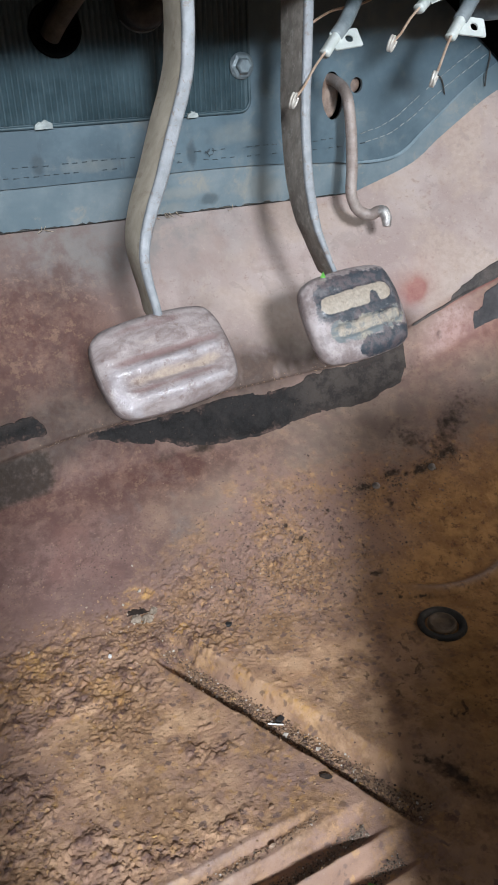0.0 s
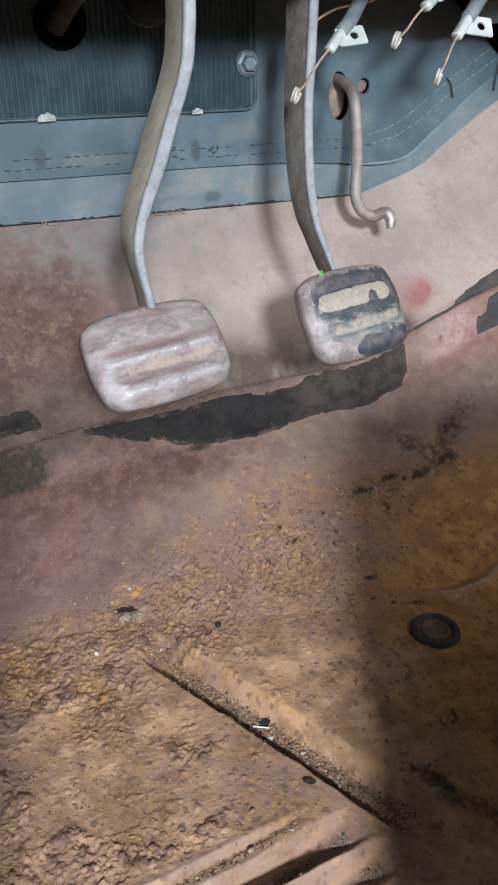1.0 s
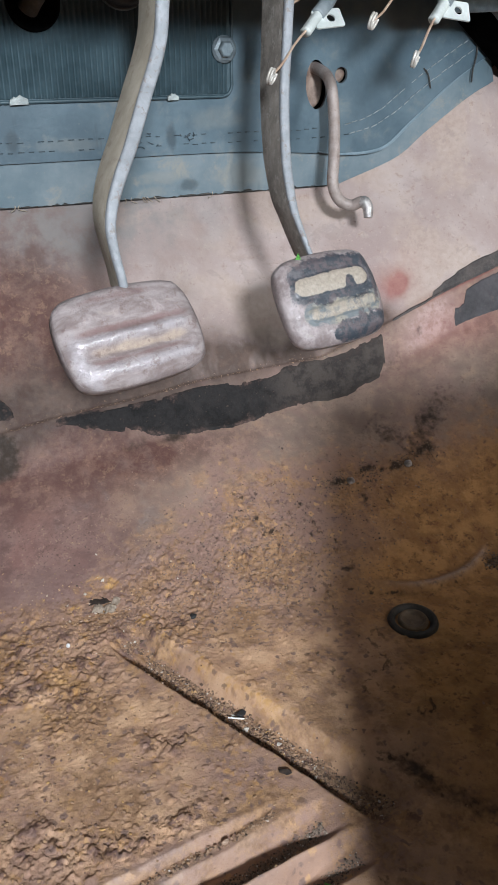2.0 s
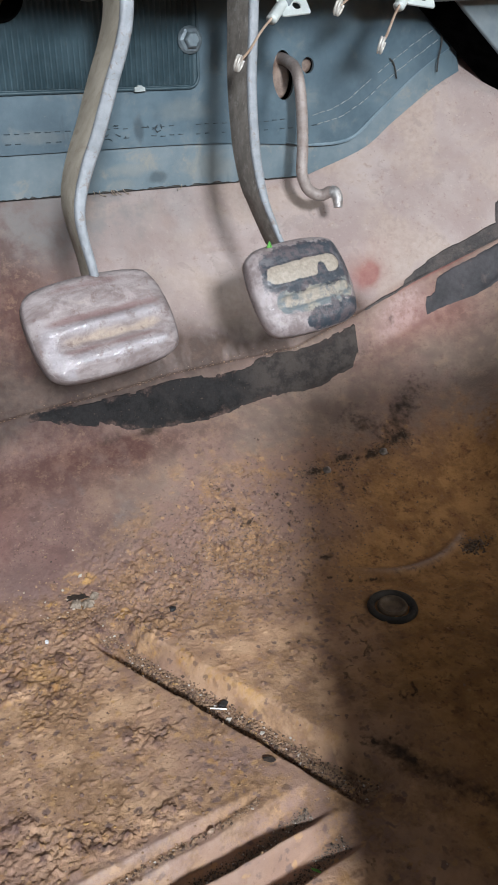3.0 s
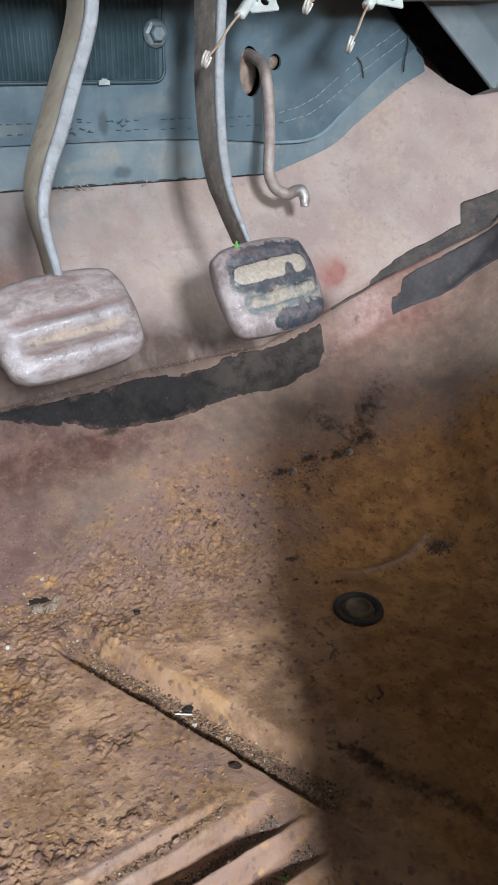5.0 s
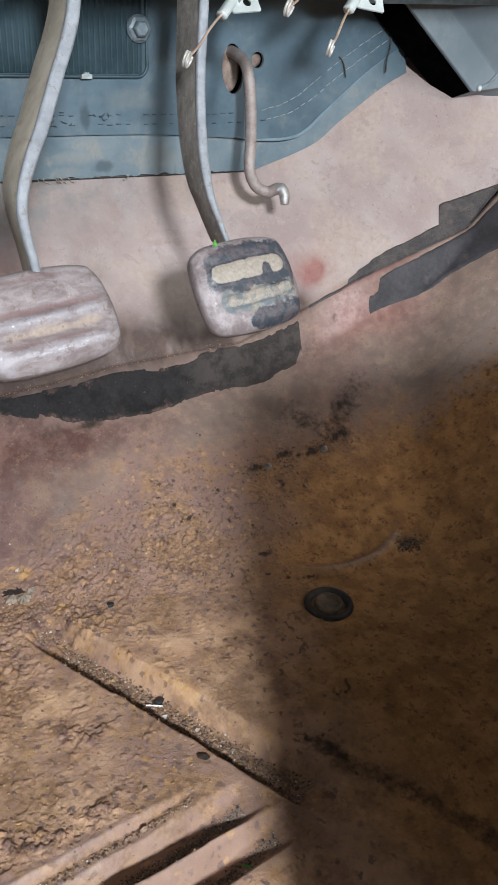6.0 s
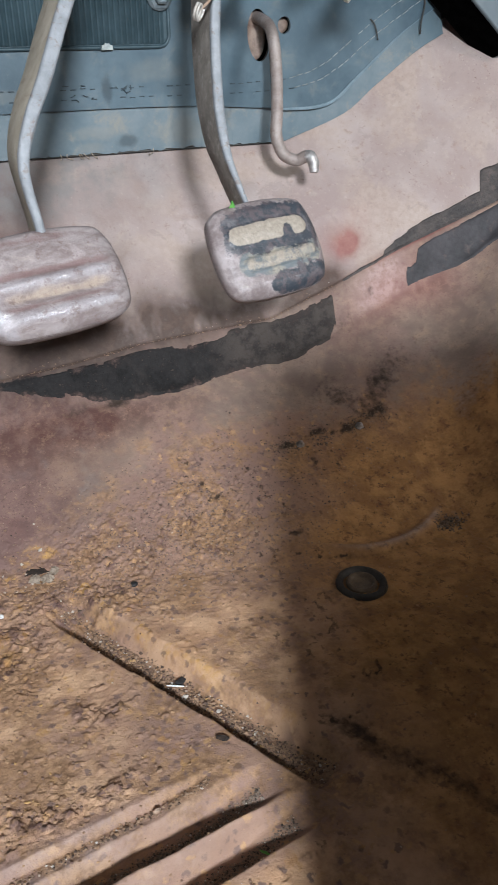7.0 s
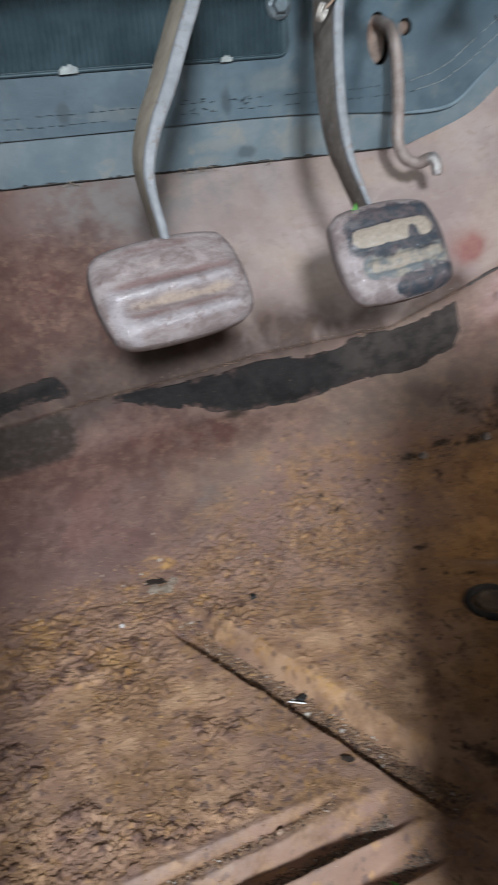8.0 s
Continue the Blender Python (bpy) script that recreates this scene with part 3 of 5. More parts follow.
def build_pan():
    xs = np.concatenate([np.linspace(-0.6, -0.062, 60), np.arange(-0.06, 0.42, 0.0008), np.arange(0.421, 0.62, 0.0014), np.linspace(0.63, 1.0, 30)])
    ys = np.concatenate([np.linspace(-1.0, 0.13, 60), np.arange(0.132, 0.50, 0.0008), np.arange(0.501, TOP_Y + 0.001, 0.0012)])
    x, y = np.meshgrid(xs, ys, indexing="ij")
    z = pan_height(x, y)
    rust = rust_map(x, y)
    # scaling rust: patches of broken crust with smooth dusty steel between them
    spot = lambda cx, cy, rx, ry: np.exp(-(((x - cx) / rx) ** 2 + ((y - cy) / ry) ** 2))
    patch = value_noise(x, y, 0.042, 50, 4, 0.6) + np.clip(4.2 * (0.095 - x), -0.45, 0.55) + 0.55 * spot(0.205, 0.43, 0.06, 0.04) + 0.75 * spot(0.105, 0.415, 0.05, 0.028) + 0.5 * spot(0.10, 0.255, 0.035, 0.02) - 0.35 * spot(0.135, 0.29, 0.045, 0.035) - 0.35 * spot(0.19, 0.345, 0.03, 0.03)
    heavy = step(patch, -0.02, 0.30)
    grain = value_noise(x, y, 0.0085, 31, 3, 0.6)
    calm = 1 - sum(np.exp(-(np.maximum(0, np.abs(line_distance(x, y, a, b)[1] - 0.4 * w) - 0.5 * w) / 0.006) ** 2) for a, b, w, deep in GROOVES[1:]) * (x < 0.2)
    calm = np.clip(calm, 0.15, 1)
    heavy = heavy * calm
    clod = value_noise(x, y, 0.0062, 35, 4, 0.72)
    lumps = step(clod, 0.04, 0.16)
    coarse = 0.25 + 0.75 * (1 - step(x, 0.13, 0.18))
    side = step(x, 0.16, 0.22)
    crumbs = step(value_noise(x, y, 0.0030, 38, 3, 0.6), 0.16, 0.38)
    strays = step(value_noise(x, y, 0.0060, 139, 4, 0.55), 0.40, 0.56) * calm
    pits = step(value_noise(x, y, 0.0052, 41, 3, 0.55), 0.32, 0.50) * calm
    z += rust * heavy * (coarse * (0.0008 * np.clip(clod + 0.1, 0, 0.6) / 0.6 + 0.0009 * step(clod, 0.08, 0.22)) + 0.0009 * crumbs - 0.0008 * pits)
    z += rust * (1 - heavy) * (0.0009 * strays + (0.00042 + 0.0002 * side) * crumbs * calm * step(grain, -0.3, 0.3) - 0.0003 * pits * step(grain, -0.1, 0.3)) + rust * 0.0003 * value_noise(x, y, 0.016, 32, 3)
    # gritty foot of the ramp
    z += rust * spot(0.22, 0.445, 0.065, 0.036) * (0.0008 * crumbs - 0.0007 * pits)
    z += 0.00025 * value_noise(x, y, 0.006, 61, 2)
    left = 1 - step(x, 0.105, 0.20)
    toe = step(y, SEAM_Y - 0.004, SEAM_Y + 0.004)
    red = toe * left * (1.0 + 0.25 * value_noise(x, y, 0.05, 71)) * (1 - 0.4 * step(y, 0.625, 0.65))
    red += 0.55 * (1 - toe) * step(y, 0.485, 0.535) * (0.6 + value_noise(x, y, 0.05, 72))
    red += 0.75 * (1 - toe) * (left * step(y, 0.50, 0.535) + spot(0.18, 0.532, 0.04, 0.014)) * (0.8 + 0.6 * value_noise(x, y, 0.03, 172, 4))
    stain = 1.6 * np.exp(-(((x - 0.409) / 0.0095) ** 2 + ((y - 0.5775) / 0.0062) ** 2)) * (1.0 + 0.9 * value_noise(x, y, 0.010, 79, 4)) + 0.38 * np.exp(-(((x - 0.409) / 0.024) ** 2 + ((y - 0.581) / 0.013) ** 2)) * (0.8 + 1.2 * value_noise(x, y, 0.012, 80, 4)) + 0.42 * np.exp(-(((x - 0.45) / 0.06) ** 2 + ((y - 0.542) / 0.014) ** 2)) + 0.35 * np.exp(-(((x - 0.43) / 0.028) ** 2 + ((y - 0.551) / 0.008) ** 2)) + 0.9 * np.exp(-((y - 0.5598) / 0.0012) ** 2) * step(x, 0.41, 0.43) * (1 - step(x, 0.49, 0.52))
    dark = 0.75 * spot(0.385, 0.487, 0.035, 0.016) * (0.6 + 1.1 * value_noise(x, y, 0.016, 73, 5)) + 0.35 * spot(0.34, 0.50, 0.05, 0.015) * (0.5 + 1.2 * value_noise(x, y, 0.014, 75, 5))
    for bx, by, rx, ry, much in ((0.301, 0.4725, 0.009, 0.003, 0.9), (0.3185, 0.4600, 0.005, 0.008, 0.8), (0.335, 0.478, 0.010, 0.003, 0.7), (0.352, 0.4725, 0.011, 0.0035, 1.0), (0.380, 0.474, 0.010, 0.005, 0.8), (0.278, 0.405, 0.007, 0.005, 0.6), (0.300, 0.394, 0.012, 0.003, 0.3)):
        dark += 1.4 * much * np.exp(-(((x - bx) / rx) ** 2 + ((y - by) / ry) ** 2)) * (0.8 + 1.3 * value_noise(x, y, 0.008, 173, 4))
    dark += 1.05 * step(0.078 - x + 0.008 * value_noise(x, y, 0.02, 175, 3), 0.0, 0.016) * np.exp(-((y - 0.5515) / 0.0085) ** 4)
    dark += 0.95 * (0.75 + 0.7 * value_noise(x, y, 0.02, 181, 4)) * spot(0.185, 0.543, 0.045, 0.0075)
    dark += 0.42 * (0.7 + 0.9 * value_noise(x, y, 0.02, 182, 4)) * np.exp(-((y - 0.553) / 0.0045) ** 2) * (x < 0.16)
    dark += 0.55 * step(value_noise(x, y, 0.010, 190, 4, 0.7), 0.10, 0.42) * np.exp(-(((x - 0.285) / 0.075) ** 2 + ((y - 0.455) / 0.04) ** 2))
    dark += 0.60 * np.exp(-(((x - 0.40) / 0.065) ** 2 + ((y - 0.503) / 0.022) ** 2)) * (0.6 + 1.0 * value_noise(x, y, 0.03, 74))
    dark += 0.55 * spot(0.60, 0.577, 0.055, 0.012) * (0.8 + 0.5 * value_noise(x, y, 0.03, 188, 3)) + 0.2 * spot(0.56, 0.522, 0.05, 0.016) * step(x, 0.49, 0.53)
    dark += 0.8 * spot(0.4245, 0.5508, 0.011, 0.0026) * (0.7 + 0.9 * value_noise(x, y, 0.01, 187, 4))
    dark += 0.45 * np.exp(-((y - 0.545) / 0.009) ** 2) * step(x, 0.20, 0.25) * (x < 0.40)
    dark += 0.8 * np.exp(-(((x - 0.388) / 0.012) ** 2 + ((y - 0.378) / 0.007) ** 2))
    # greasy dirt in a band past the end of the diagonal groove
    u, v, n = line_distance(x, y, (0.2170, 0.2570), (0.2680, 0.1700))
    dark += 0.95 * np.exp(-((v - 0.006 * value_noise(x, y, 0.03, 76, 3)) / 0.0095) ** 2) * step(u, -0.05, 0.12) * (0.85 + 0.4 * value_noise(x, y, 0.018, 78, 5))
    # broad shade smudge beside the band, put into the colour
    dark += 0.32 * spot(0.262, 0.258, 0.026, 0.024) * (0.9 + 0.3 * value_noise(x, y, 0.03, 79, 4))
    dark += 0.36 * pits * rust * np.maximum(heavy, 1.5 * spot(0.22, 0.445, 0.065, 0.036)) + (0.7 - 0.3 * step(x, 0.25, 0.30)) * (0.15 + 0.85 * step(y, 0.22, 0.28)) * side * rust * step(value_noise(x, y, 0.0042, 191, 3, 0.6), 0.26, 0.42) * step(value_noise(x, y, 0.03, 192, 3), -0.40, 0.05)
    ramp_tone = (1 - toe) * step(y, 0.43, 0.49) * (0.75 + 0.3 * left)
    # brown dirt along the seam, the crease's shading included in its colour
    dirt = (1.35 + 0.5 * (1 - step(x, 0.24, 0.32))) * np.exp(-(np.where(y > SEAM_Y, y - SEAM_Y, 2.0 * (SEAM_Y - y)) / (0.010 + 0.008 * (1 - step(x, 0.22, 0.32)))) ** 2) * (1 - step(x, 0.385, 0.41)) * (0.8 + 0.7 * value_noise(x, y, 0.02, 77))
    for bx, by, rx, ry, much in ((0.205, 0.600, 0.030, 0.016, 0.45), (0.150, 0.635, 0.035, 0.012, 0.5), (0.300, 0.575, 0.05, 0.010, 0.35), (0.105, 0.60, 0.02, 0.03, 0.4)):
        dirt += much * spot(bx, by, rx, ry) * toe * np.clip(0.6 + 1.2 * value_noise(x, y, 0.02, 194, 5), 0, 1.2)
    bare = np.exp(-(((x - 0.430) / 0.024) ** 4 + ((y - 0.5515) / 0.0065) ** 4))
    # paler tone along the crest of the round pressing
    bare += 0.6 * np.exp(-((np.hypot(x - 0.335, y - 0.474) - 0.0995) / 0.0026) ** 2) * (y < 0.44) * step(x, 0.275, 0.335) * (1 - step(x, 0.380, 0.392))
    dark += 0.55 * np.exp(-((np.hypot(x - 0.335, y - 0.474) - 0.1065) / 0.0035) ** 2) * (y < 0.44) * step(x, 0.258, 0.280) * (1 - step(x, 0.335, 0.37))
    # far slopes of the grooves painted paler, as the light strikes them
    for a, b, w, deep in GROOVES[1:]:
        u, v, n = line_distance(x, y, a, b)
        bare += 0.42 * np.exp(-((v - 0.92 * w) / (0.20 * w)) ** 2) * (1 - step(u, 0.84, 0.97)) * (u > 0) * (0.8 + 0.7 * value_noise(x, y, 0.02, 91, 4))
    u, v, n = line_distance(x, y, *GROOVES[0][:2])
    orange = 0.8 * np.exp(-((v - 0.95 * 0.026) / 0.005) ** 2) * (u > -0.02) * (u < 1.0) * (0.35 + 1.2 * value_noise(x, y, 0.022, 75, 4))
    torn = value_noise(x, y, 0.011, 76, 5, 0.65)
    for bx, by, rx, ry, much in ((0.037, 0.449, 0.014, 0.008, 1.0), (0.042, 0.436, 0.012, 0.008, 0.8), (0.072, 0.461, 0.011, 0.007, 0.9), (0.088, 0.454, 0.014, 0.007, 1.0), (0.108, 0.4536, 0.010, 0.011, 1.0), (0.127, 0.414, 0.010, 0.006, 1.0), (0.1437, 0.379, 0.010, 0.006, 0.7), (0.219, 0.465, 0.016, 0.009, 0.2), (0.254, 0.444, 0.018, 0.012, 0.25), (0.233, 0.418, 0.024, 0.012, 0.25), (0.055, 0.375, 0.03, 0.02, 0.5), (0.03, 0.41, 0.02, 0.02, 0.6)):
        orange += 1.2 * much * step(1.25 * torn + 0.55 * spot(bx, by, rx, ry), 0.40, 0.54) * spot(bx, by, 2.0 * rx, 2.0 * ry)
    orange += 0.7 * step(value_noise(x, y, 0.008, 177, 4, 0.65), 0.34, 0.46) * rust * (1 - step(y, 0.40, 0.46)) * (x < 0.2)
    orange += 0.7 * step(value_noise(x, y, 0.012, 178, 4, 0.65), 0.26, 0.36) * toe * left * (x < 0.10)
    orange = orange * calm * (0.35 + 0.65 * step(value_noise(x, y, 0.0034, 193, 3, 0.6), -0.15, 0.2))
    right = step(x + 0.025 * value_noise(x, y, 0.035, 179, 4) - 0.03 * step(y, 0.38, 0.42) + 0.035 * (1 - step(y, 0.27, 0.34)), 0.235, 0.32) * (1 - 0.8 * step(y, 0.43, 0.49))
    bed = np.exp(-(np.maximum(0, np.abs(v - 0.30 * 0.026) - 0.22 * 0.026) / 0.002) ** 2) * (u > 0.01) * (u < 1.0)
    # dust fades out where the right floor lies in shade
    dust = (1 - 0.8 * bed) * (0.2 + 0.8 * calm) * step(value_noise(x, y, 0.08, 81, 3), -0.6, 0.1) * (1 - step(y, 0.33, 0.47)) * (1 - 0.85 * step(x, 0.21, 0.31)) * (1 - 0.6 * heavy * step(grain, -0.1, 0.3))
    grey = 1.1 * step(value_noise(x, y, 0.04, 83, 5, 0.7), -0.1, 0.5) * np.exp(-(((x - 0.15) / 0.06) ** 2 + ((y - 0.485) / 0.04) ** 2))
    grey += 2.6 * np.exp(-(((x - 0.17) / 0.085) ** 2 + ((y - 0.642) / 0.017) ** 2)) * (0.75 + 0.6 * value_noise(x, y, 0.03, 184, 4))
    pale = spot(0.205, 0.502, 0.03, 0.016) * (0.8 + 0.6 * value_noise(x, y, 0.02, 185, 4)) + 0.6 * spot(0.15, 0.505, 0.03, 0.012) * (0.5 + value_noise(x, y, 0.02, 186, 4))
    ni, nj = x.shape
    idx = np.arange(ni * nj).reshape(ni, nj)
    faces = np.stack([idx[:-1, :-1], idx[1:, :-1], idx[1:, 1:], idx[:-1, 1:]], -1).reshape(-1, 4)
    me = bpy.data.meshes.new("floor")
    me.vertices.add(ni * nj)
    me.vertices.foreach_set("co", np.stack([x, y, z], -1).ravel().astype(np.float32))
    me.loops.add(faces.size)
    me.loops.foreach_set("vertex_index", faces.ravel().astype(np.int32))
    me.polygons.add(len(faces))
    me.polygons.foreach_set("loop_start", (np.arange(len(faces)) * 4).astype(np.int32))
    me.update(calc_edges=True)
    me.validate()
    me.shade_smooth()
    for name, data in (("rust", rust), ("red", red), ("dark", dark), ("dust", dust), ("ramp_tone", ramp_tone), ("bare", bare), ("orange", orange), ("grey", grey), ("dirt", dirt), ("chips", np.clip(1.1 * step(grain, -0.35, 0.15) * lumps + 0.5 * crumbs * step(grain, -0.1, 0.3) + 0.5 * strays * (1 - heavy) - 0.1, 0, 1) * rust * np.maximum(np.maximum(heavy, 0.6 * strays), bed) + 0.8 * bed * (0.6 + 0.5 * grain)), ("left", left), ("stain", stain), ("right", right), ("crust", heavy), ("pale", pale)):
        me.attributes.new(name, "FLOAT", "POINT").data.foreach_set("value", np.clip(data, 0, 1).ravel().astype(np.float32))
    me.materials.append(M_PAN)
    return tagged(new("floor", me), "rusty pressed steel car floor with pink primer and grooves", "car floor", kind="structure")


floor = build_pan()


def ground(x, y):
    """The floor's height at one place."""
    return float(pan_height(np.array([[x]], float), np.array([[y]], float))[0, 0])


# ---------------------------------------------------------------- closing walls and unseen light blockers
def wall(name, size, place, mat, label, turn=(0, 0, 0)):
    ob = part(name, box_bm(size, pose(*place, *turn), 0.004), mat, smooth=False)
    return tagged(ob, label, "car body", kind="structure")


wall("wall_firewall", (1.6, 0.02, 0.9), (0.2, 0.682, 0.60), M_FIRE, "dark painted steel firewall behind the vinyl lining")
wall("ceiling", (1.7, 1.9, 0.02), (0.2, -0.25, 1.22), M_CABIN, "dull lined roof of the car cabin")
# unseen panel added to cast the shadow over the right floor
panel = part("wall_shade_right", sheet_bm([(0.108, -0.01), (0.995, -0.01), (0.995, 0.323), (0.1625, 0.323)], [], 0.035, 0.03), M_CABIN, smooth=False)
tagged(panel, "unseen panel added to shade the right floor", "car body", kind="structure")
wall("wall_dash", (1.6, 0.24, 0.68), (0.2, 0.54, 0.745), M_DARK, "black underside of the dashboard above the pedals")
wall("wall_right", (0.02, 1.9, 1.25), (1.0, -0.25, 0.6), M_CABIN, "dull lined side of the car cabin")
# unseen blocker that keeps the rear lamp off the far left
wall("wall_shade_left", (0.58, 0.02, 1.1), (-0.32, -0.03, 0.58), M_CABIN, "unseen panel added to shade the far left of the footwell")
wall("wall_left", (0.02, 1.9, 1.25), (-0.64, -0.25, 0.6), M_CABIN, "dull lined side of the car cabin")
wall("wall_rear", (1.7, 0.02, 1.25), (0.2, -1.05, 0.6), M_CABIN, "dull lined rear of the car cabin")


# ---------------------------------------------------------------- pedals
def pedal_pad(name, parent, centre, yaw, elev, roll, w, h, mat, label, ridges, notch=0.0, taper=0.0):
    """A thick ribbed pad with rounded corners, two long raised bars and a domed edge."""
    nx, ny = 110, 84
    bm = bmesh.new()
    worn, along, upward, valley, edge, lower, black = (bm.verts.layers.float.new(n) for n in ("worn", "along", "up", "valley", "edge", "lower", "black"))
    gloss = bm.verts.layers.float.new("gloss")
    hump = lambda v, c, half: math.exp(-((v - c) / half) ** 2)
    grid = []
    for i in range(nx + 1):
        row = []
        for j in range(ny + 1):
            u, v = 2 * i / nx - 1, 2 * j / ny - 1
            # squircle so that the corners come out round
            x = u * math.sqrt(max(0, 1 - 0.16 * v * v - 0.13 * v ** 10)) * (1 + taper * v)
            y = v * math.sqrt(max(0, 1 - 0.16 * u * u - 0.13 * u ** 10))
            e = max(abs(u), abs(v))
            dome = -0.0045 * max(0, (e - 0.72) / 0.28) ** 2.2 - 0.0012 * (u * u + v * v)
            bars, paint, low_paint = 0.0, 0.0, 0.0
            for c, half, shift, lean in ridges:
                # distance to a long pill, in half heights of the pad
                du = max(0.0, abs(u - shift) - 0.60) * w / h
                d = math.hypot(du, v - c - lean * u) / half
                wide = d if notch else math.hypot(du, v - c - lean * u) / (half * 1.5)
                bars = max(bars, max(0.0, 1 - wide ** 2.0) if not notch else max(0.0, 1 - d ** 2.4) ** 0.7)
                if notch and c < 0:
                    low_paint = max(0.0, min(1.0, 1.6 * (2.1 - d)))
                    paint = max(paint, 0.52 * max(0.0, min(1.0, 2.6 * (1.1 - d))))
                else:
                    paint = max(paint, max(0.0, min(1.0, (2.6 if notch else 1.4) * (1.05 - d))))
            paint -= 2.2 * math.exp(-((u - 0.33) / 0.08) ** 2 - ((v - 0.17) / 0.15) ** 2) * notch
            px, py = x * w / 2, y * h / 2
            n = noise.noise(Vector((px * 160, py * 160, w * 900))) * 0.0003 + noise.noise(Vector((px * 430, py * 520, w * 700))) * 0.00014
            ends = 1 / (1 + math.exp((abs(u - 0.02) - 0.74) * 16))
            if notch:
                relief = 0.0014 * bars
            else:
                relief = ends * (0.0011 * hump(v, 0.44, 0.20) - 0.0007 * hump(v, 0.13, 0.10) + 0.0015 * hump(v, -0.05, 0.10) - 0.0013 * hump(v, -0.31, 0.13) + 0.0013 * hump(v, -0.66, 0.11) - 0.0004 * hump(v, 0.78, 0.10))
                paint = ends * (hump(v, -0.30, 0.14) + 0.5 * hump(v, 0.42, 0.16))
            p = bm.verts.new((px, py, dome + relief + n))
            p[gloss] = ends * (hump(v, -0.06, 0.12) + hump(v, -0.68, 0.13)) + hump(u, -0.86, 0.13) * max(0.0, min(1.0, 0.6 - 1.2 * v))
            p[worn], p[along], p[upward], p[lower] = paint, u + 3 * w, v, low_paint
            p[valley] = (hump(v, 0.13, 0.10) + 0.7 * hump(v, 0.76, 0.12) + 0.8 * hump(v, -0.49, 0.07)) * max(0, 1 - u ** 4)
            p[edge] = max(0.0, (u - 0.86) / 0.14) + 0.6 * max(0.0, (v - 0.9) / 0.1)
            p[black] = 0.95 * math.exp(-((v - 0.36) / 0.44) ** 4 - ((u - 0.04) / 0.92) ** 8) + 0.95 * math.exp(-((v + 0.80) / 0.27) ** 2 - ((u - 0.45) / 0.78) ** 4) + 0.18 * (v > -0.4) - 0.35 * max(0.0, (-0.72 - u) / 0.28) - 0.4 * max(0.0, -0.2 - u) * (v < -0.35) + 0.12
            row.append(p)
        grid.append(row)
    for i in range(nx):
        for j in range(ny):
            bm.faces.new((grid[i][j], grid[i + 1][j], grid[i + 1][j + 1], grid[i][j + 1]))
    rim = [grid[i][0] for i in range(nx)] + [grid[nx][j] for j in range(ny)] + [grid[i][ny] for i in range(nx, 0, -1)] + [grid[0][j] for j in range(ny, 0, -1)]
    last = rim
    for dz, s in ((-0.003, 1.012), (-0.009, 1.0), (-0.011, 0.96)):
        ring = [bm.verts.new((p.co.x * s, p.co.y * s, -0.0045 + dz)) for p in rim]
        for k in range(len(rim)):
            bm.faces.new((last[k], ring[k], ring[(k + 1) % len(rim)], last[(k + 1) % len(rim)]))
        last = ring
    bm.faces.new(last[::-1])
    bmesh.ops.recalc_face_normals(bm, faces=bm.faces[:])
    # the pad's own z looks back and up at the driver
    bm.transform(Matrix.Translation(centre) @ pose(0, 0, 0, 0, 0, yaw) @ pose(0, 0, 0, 90 - elev, 0, 0) @ pose(0, 0, 0, 0, 0, roll))
    return held(part(name, bm, mat, None, label), parent)


def flat_arm(parent, points, depths, thick, slim, mat, label):
    """A flat bar standing on edge behind the line of its front edge, with a worn front in a sky-lit tone."""
    line = spline(points, 10)
    back = Vector((0, 1, 0.05)).normalized()

    def bar(lo, depth, wide, radius):
        bm, rings = bmesh.new(), []
        for i, p in enumerate(line):
            t = i / (len(line) - 1)
            tan = (line[min(i + 1, len(line) - 1)] - line[max(i - 1, 0)]).normalized()
            across = tan.cross(back).normalized()
            d = depth(t)
            w = wide * (1 - slim * float(step(t, 0.5, 0.95)))
            rings.append([bm.verts.new(p + across * u + back * (v + d / 2 + lo)) for u, v in rounded(w, d, min(radius, 0.45 * w), 4)])
        k = len(rings[0])
        for r, q in zip(rings, rings[1:]):
            for j in range(k):
                bm.faces.new((r[j], r[(j + 1) % k], q[(j + 1) % k], q[j]))
        bm.faces.new(rings[0])
        bm.faces.new(rings[-1])
        bmesh.ops.recalc_face_normals(bm, faces=bm.faces[:])
        return bm

    body = held(part("arm", bar(0.0, lambda t: float(np.interp(t, (0, 0.5, 1), depths)), thick, 0.0012), mat, None, label), parent)
    edge = held(part("arm_edge", bar(-0.0008, lambda t: 0.0046, thick + 0.0007, 0.0021), M_EDGE, None, "worn front edge with the sky's bluish sheen painted in"), parent)
    return body, edge


clutch = tagged(empty("clutch_pedal", (0.165, 0.45, 0.50)), "clutch pedal with worn pinkish ribbed pad on a flat steel arm", "pedal", "hanging pedals")
CLUTCH_LINE = [(0.1745, 0.458, 0.52), (0.1726, 0.4545, 0.43), (0.171, 0.4527, 0.3774), (0.1697, 0.4512, 0.3643), (0.1672, 0.4483, 0.351), (0.162, 0.4445, 0.3377), (0.1545, 0.4372, 0.3246), (0.1474, 0.43, 0.3117), (0.14, 0.422, 0.299), (0.1319, 0.4142, 0.2867), (0.1259, 0.4095, 0.2737), (0.1234, 0.4063, 0.2629), (0.1242, 0.4046, 0.2513), (0.1265, 0.4028, 0.2379), (0.128, 0.402, 0.226)]
